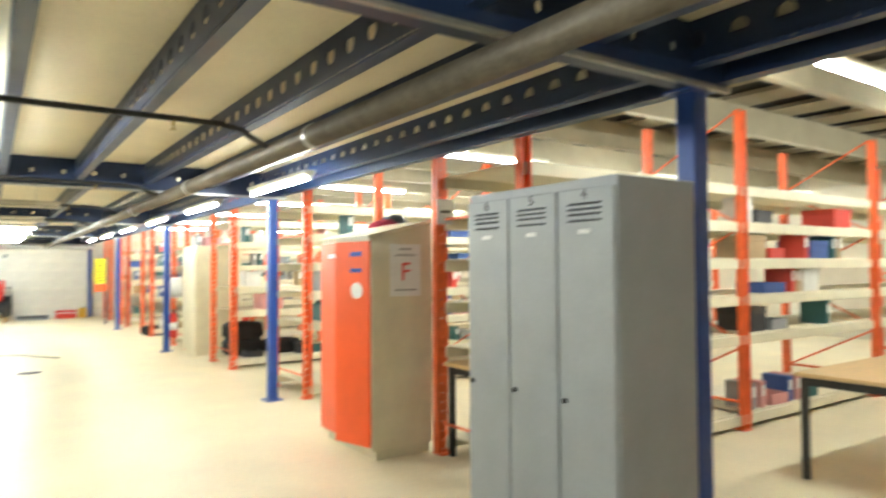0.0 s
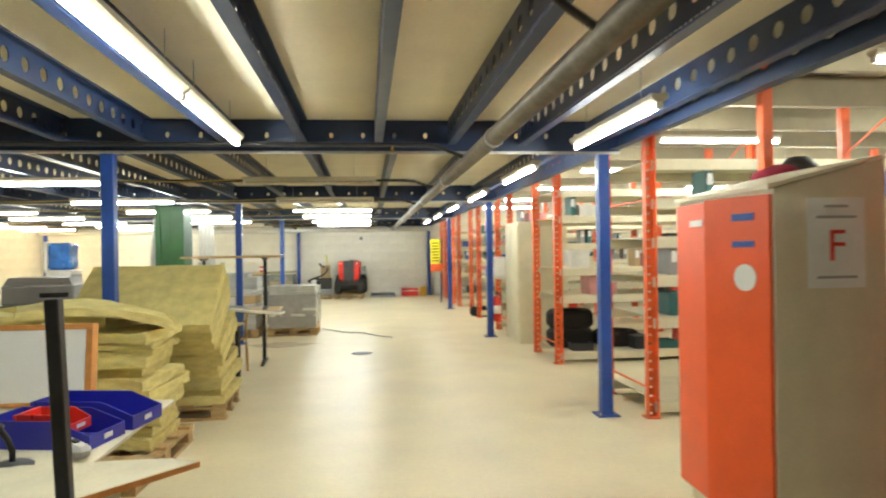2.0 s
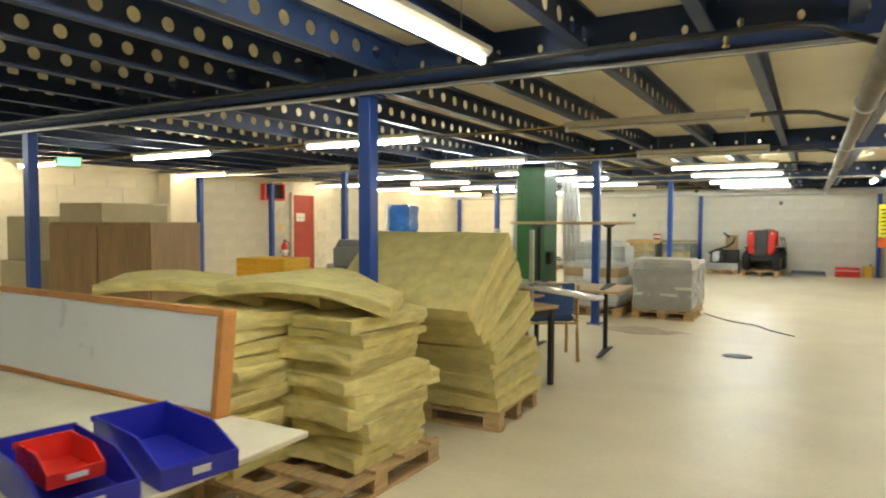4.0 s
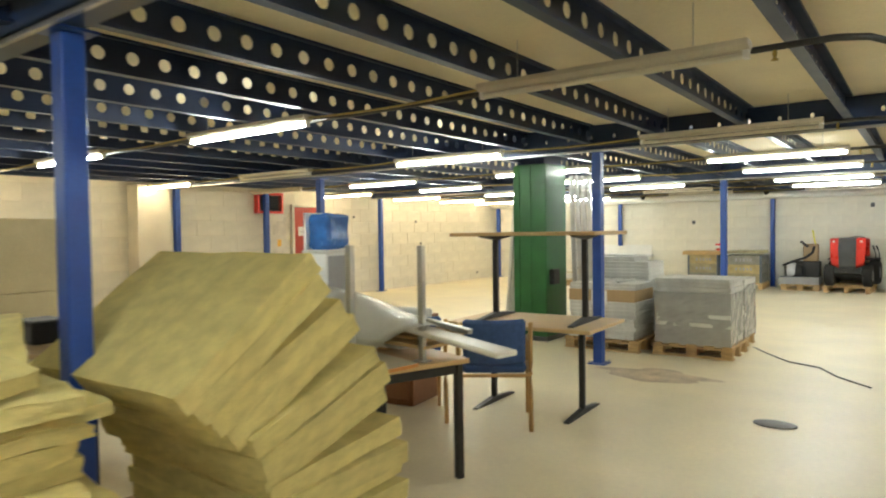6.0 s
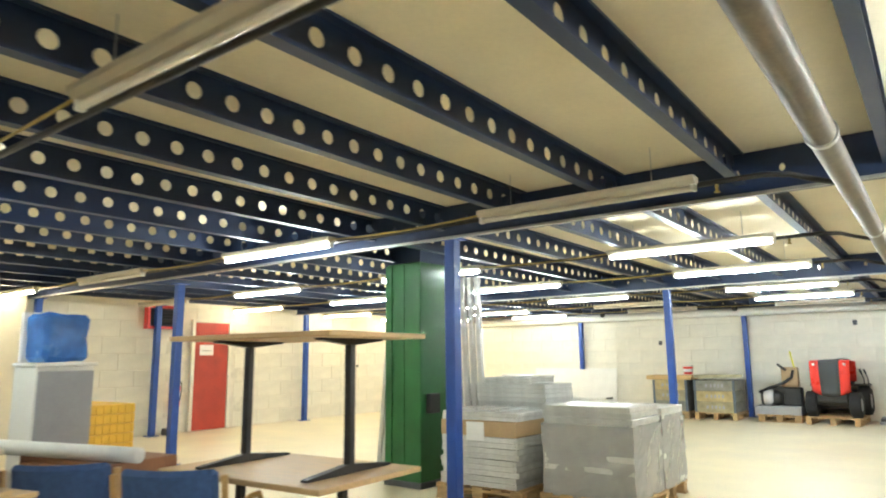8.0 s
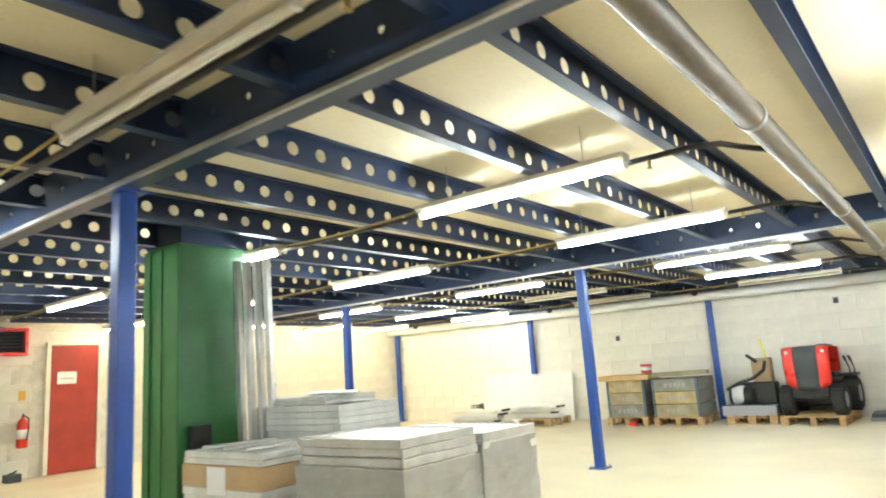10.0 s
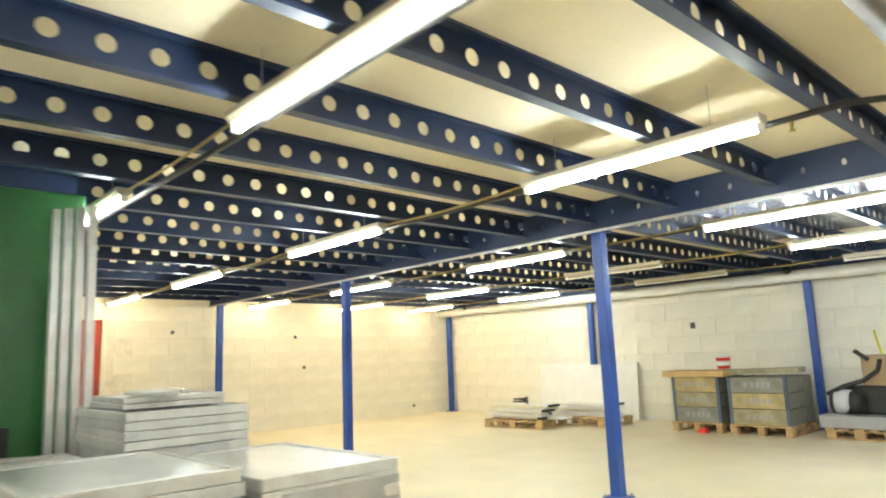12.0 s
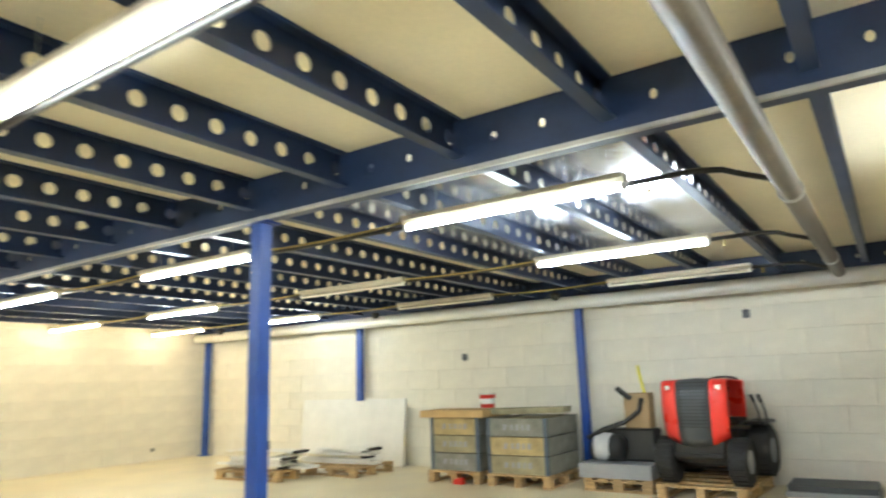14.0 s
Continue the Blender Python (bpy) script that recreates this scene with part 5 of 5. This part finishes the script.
    part("seat_back", bx((0, 1.22, 0.86), (0.42, 0.1, 0.34), 0.03, R3(-12, 0, 0)), M_BLACK, t)
    part("steering_column", rod(bmesh.new(), (0, 0.62, 0.9), (0, 0.75, 1.15), 0.03, 10), M_BLACK, t)
    part("steering_wheel", moved(pathtube([(0.19 * math.cos(2 * math.pi * k / 24), 0.19 * math.sin(2 * math.pi * k / 24), 0) for k in range(25)], 0.014, 8), pose(0.06, 0.76, 1.17, 25, 0, 0)), M_BLACK, t)
    for x, y in ((0.42, 0.75), (0.48, 0.8)):
        part("lever", pathtube([(x, y, 0.6), (x, y - 0.03, 0.8), (x - 0.03, y - 0.06, 0.95)], 0.01, 8), M_BLACK, t)
        part("lever_grip", rod(bmesh.new(), (x - 0.025, y - 0.055, 0.92), (x - 0.05, y - 0.075, 1.02), 0.018, 8), M_BLACK, t)
    part("mower_deck", bx((0, 0.5, 0.2), (0.7, 0.4, 0.14), 0.04), M_BLACK, t)
    return t


pallet(pose(1.52, 23.0, 0, 0, 0, 87), 1.25, 0.9)
mower(pose(1.52, 22.6, 0.146, 0, 0, -3) @ Matrix.Diagonal((1.04, 0.86, 0.86, 1)))

# small things by the north-east corner
t = thing("pallet_board", pose(2.6, 23.3, 0), "flat grey plate stack on the floor by the wall", "plates")
part("plate", span(-0.42, 0.42, -0.3, 0.3, 0, 0.05, 0.005), M_PGREY, t)
part("plate", span(-0.4, 0.4, -0.28, 0.3, 0.052, 0.11, 0.005), M_DGREY, t)
t = thing("red_toolbox", pose(3.5, 23.4, 0), "red toolbox with pale stripes on the floor", "toolbox")
part("case", span(-0.28, 0.28, -0.15, 0.15, 0, 0.16, 0.01), M_REDP, t)
part("upper_case", span(-0.28, 0.28, -0.15, 0.15, 0.175, 0.25, 0.01), M_REDP, t)
part("stripe", span(-0.27, 0.27, -0.154, -0.15, 0.155, 0.18), M_PAPER, t)
t = thing("yellow_container", pose(3.95, 23.4, 0), "yellow plastic jerrycan on the floor", "jerrycan")
part("can", span(-0.11, 0.11, -0.08, 0.08, 0, 0.3, 0.02), M_YELLOW, t)
part("cap", rod(bmesh.new(), (0.05, 0, 0.3), (0.05, 0, 0.34), 0.025, 10), M_BLACK, t)
t = thing("warning_banner", pose(4.02, 20.1, 0), "yellow notice board over an orange plate on the rack end", "sign")
part("board", span(-0.12, 0.16, -0.01, 0.0, 1.12, 1.82), M_SIGNY, t)
bm = bmesh.new()
for k in range(7):
    box(bm, (0.02, -0.0115, 1.2 + 0.085 * k), (0.2 - 0.02 * (k % 3), 0.002, 0.03))
part("print_line", bm, M_INK, t)
part("plate", span(-0.12, 0.2, -0.01, 0.0, 0.9, 1.11), M_ORANGE, t)
part("post", span(0.16, 0.2, 0.0, 0.04, 0, 1.85), M_BLUE, t)
extinguisher(pose(4.3, 12.45, 0.25), "red fire extinguisher on a stand by the rack end")
t = thing("white_sack", pose(4.36, 12.42, 0.98), "crumpled white bag hung on a rack upright", "bag")
bm = bx((0, 0, 0.2), (0.28, 0.12, 0.38), 0.05)
bmesh.ops.subdivide_edges(bm, edges=list(bm.edges), cuts=2, use_grid_fill=True)
for v in bm.verts:
    v.co += noise.noise_vector(v.co * 8) * 0.03
part("bag", bm, M_PAPER, t)
t = thing("tall_cabinet", pose(4.75, 11.85, 0), "tall cream steel cabinet between the racks", "cabinet")
part("carcass", span(-0.3, 0.5, -0.45, 0.45, 0, 1.92, 0.008), M_CREAM, t)
part("door", span(-0.318, -0.302, -0.44, -0.01, 0.08, 1.88, 0.004), M_CREAM, t)
part("door", span(-0.318, -0.302, 0.01, 0.44, 0.08, 1.88, 0.004), M_CREAM, t)

# ---- floor details ----
t = thing("drain_cover", pose(1.99, 10.98, 0), "dark oval drain cover in the floor", "drain", kind="structure")
part("plate", moved(lathe([(0.15, 0.0), (0.15, 0.008), (0.14, 0.010)], 24), Matrix.Diagonal((1, 0.72, 1, 1))), M_BLACK, t)
structure("floor_cable", pathtube([(1.2, 14.3, 0.006), (1.45, 13.9, 0.006), (1.7, 13.55, 0.006), (2.0, 13.4, 0.006), (2.2, 13.0, 0.006), (2.5, 12.65, 0.006)], 0.006, 6), M_BLACK, "thin dark cable lying on the floor", "cable")
bm = bmesh.new()
ring = [bm.verts.new((0.7 + (0.55 + 0.1 * math.sin(5 * a) + 0.06 * math.sin(11 * a)) * math.cos(a), 12.15 + (0.28 + 0.06 * math.cos(4 * a)) * math.sin(a), 0.004)) for a in [2 * math.pi * k / 40 for k in range(40)]]
bm.faces.new(ring)
structure("floor_stain", bm, M_STAIN, "worn reddish-brown patch on the floor", "stain")

# ---- blocks of the walls, last ----
def blocks(wall, origin, along, normal, n_len, n_high, lim, w=0.6, h=0.29):
    rr = random.Random(n_len)
    me = {}
    for full in (True, False):
        bw = w - 0.006 if full else w / 2 - 0.006
        bm = bx((0, 0, 0), (bw, 0.03, h - 0.006), 0.004)
        me[full] = mesh_of(bm, "block", M_WALL)
    rest = bmesh.new()
    count = 0
    ang = math.atan2(along[1], along[0])
    for j in range(n_high):
        for i in range(n_len):
            s = (i + 0.5 + (0.5 if j % 2 else 0)) * w
            p = Vector(origin) + Vector(along) * s + Vector((0, 0, (j + 0.5) * h))
            m = Matrix.Translation(p + Vector(normal) * (rr.uniform(-0.0012, 0.0012) - 0.008)) @ Matrix.Rotation(ang, 4, "Z")
            if not lim(p):
                continue
            if count < 290:
                b = new("block", me[True])
                b.parent = wall
                b.matrix_basis = m
                count += 1
            else:
                moved_box(rest, m, (w - 0.009, 0.03, h - 0.006))
    if len(rest.verts):
        tagged(part("block_rest", rest, M_WALL, wall), kind="stuff")


def moved_box(bm, m, s):
    bmesh.ops.create_cube(bm, size=1, matrix=m @ Matrix.Diagonal((*s, 1)))


blocks(wall_north, (WX0 - 0.3, WY1, 0), (1, 0, 0), (0, -1, 0), 24, 9, lambda p: -8.2 < p.x < 5.9)
blocks(wall_west, (WX0, WY1 + 0.3, 0), (0, -1, 0), (1, 0, 0), 34, 9, lambda p: p.y > 4.2 and not (14.95 < p.y < 16.4 and p.z < 2.05))
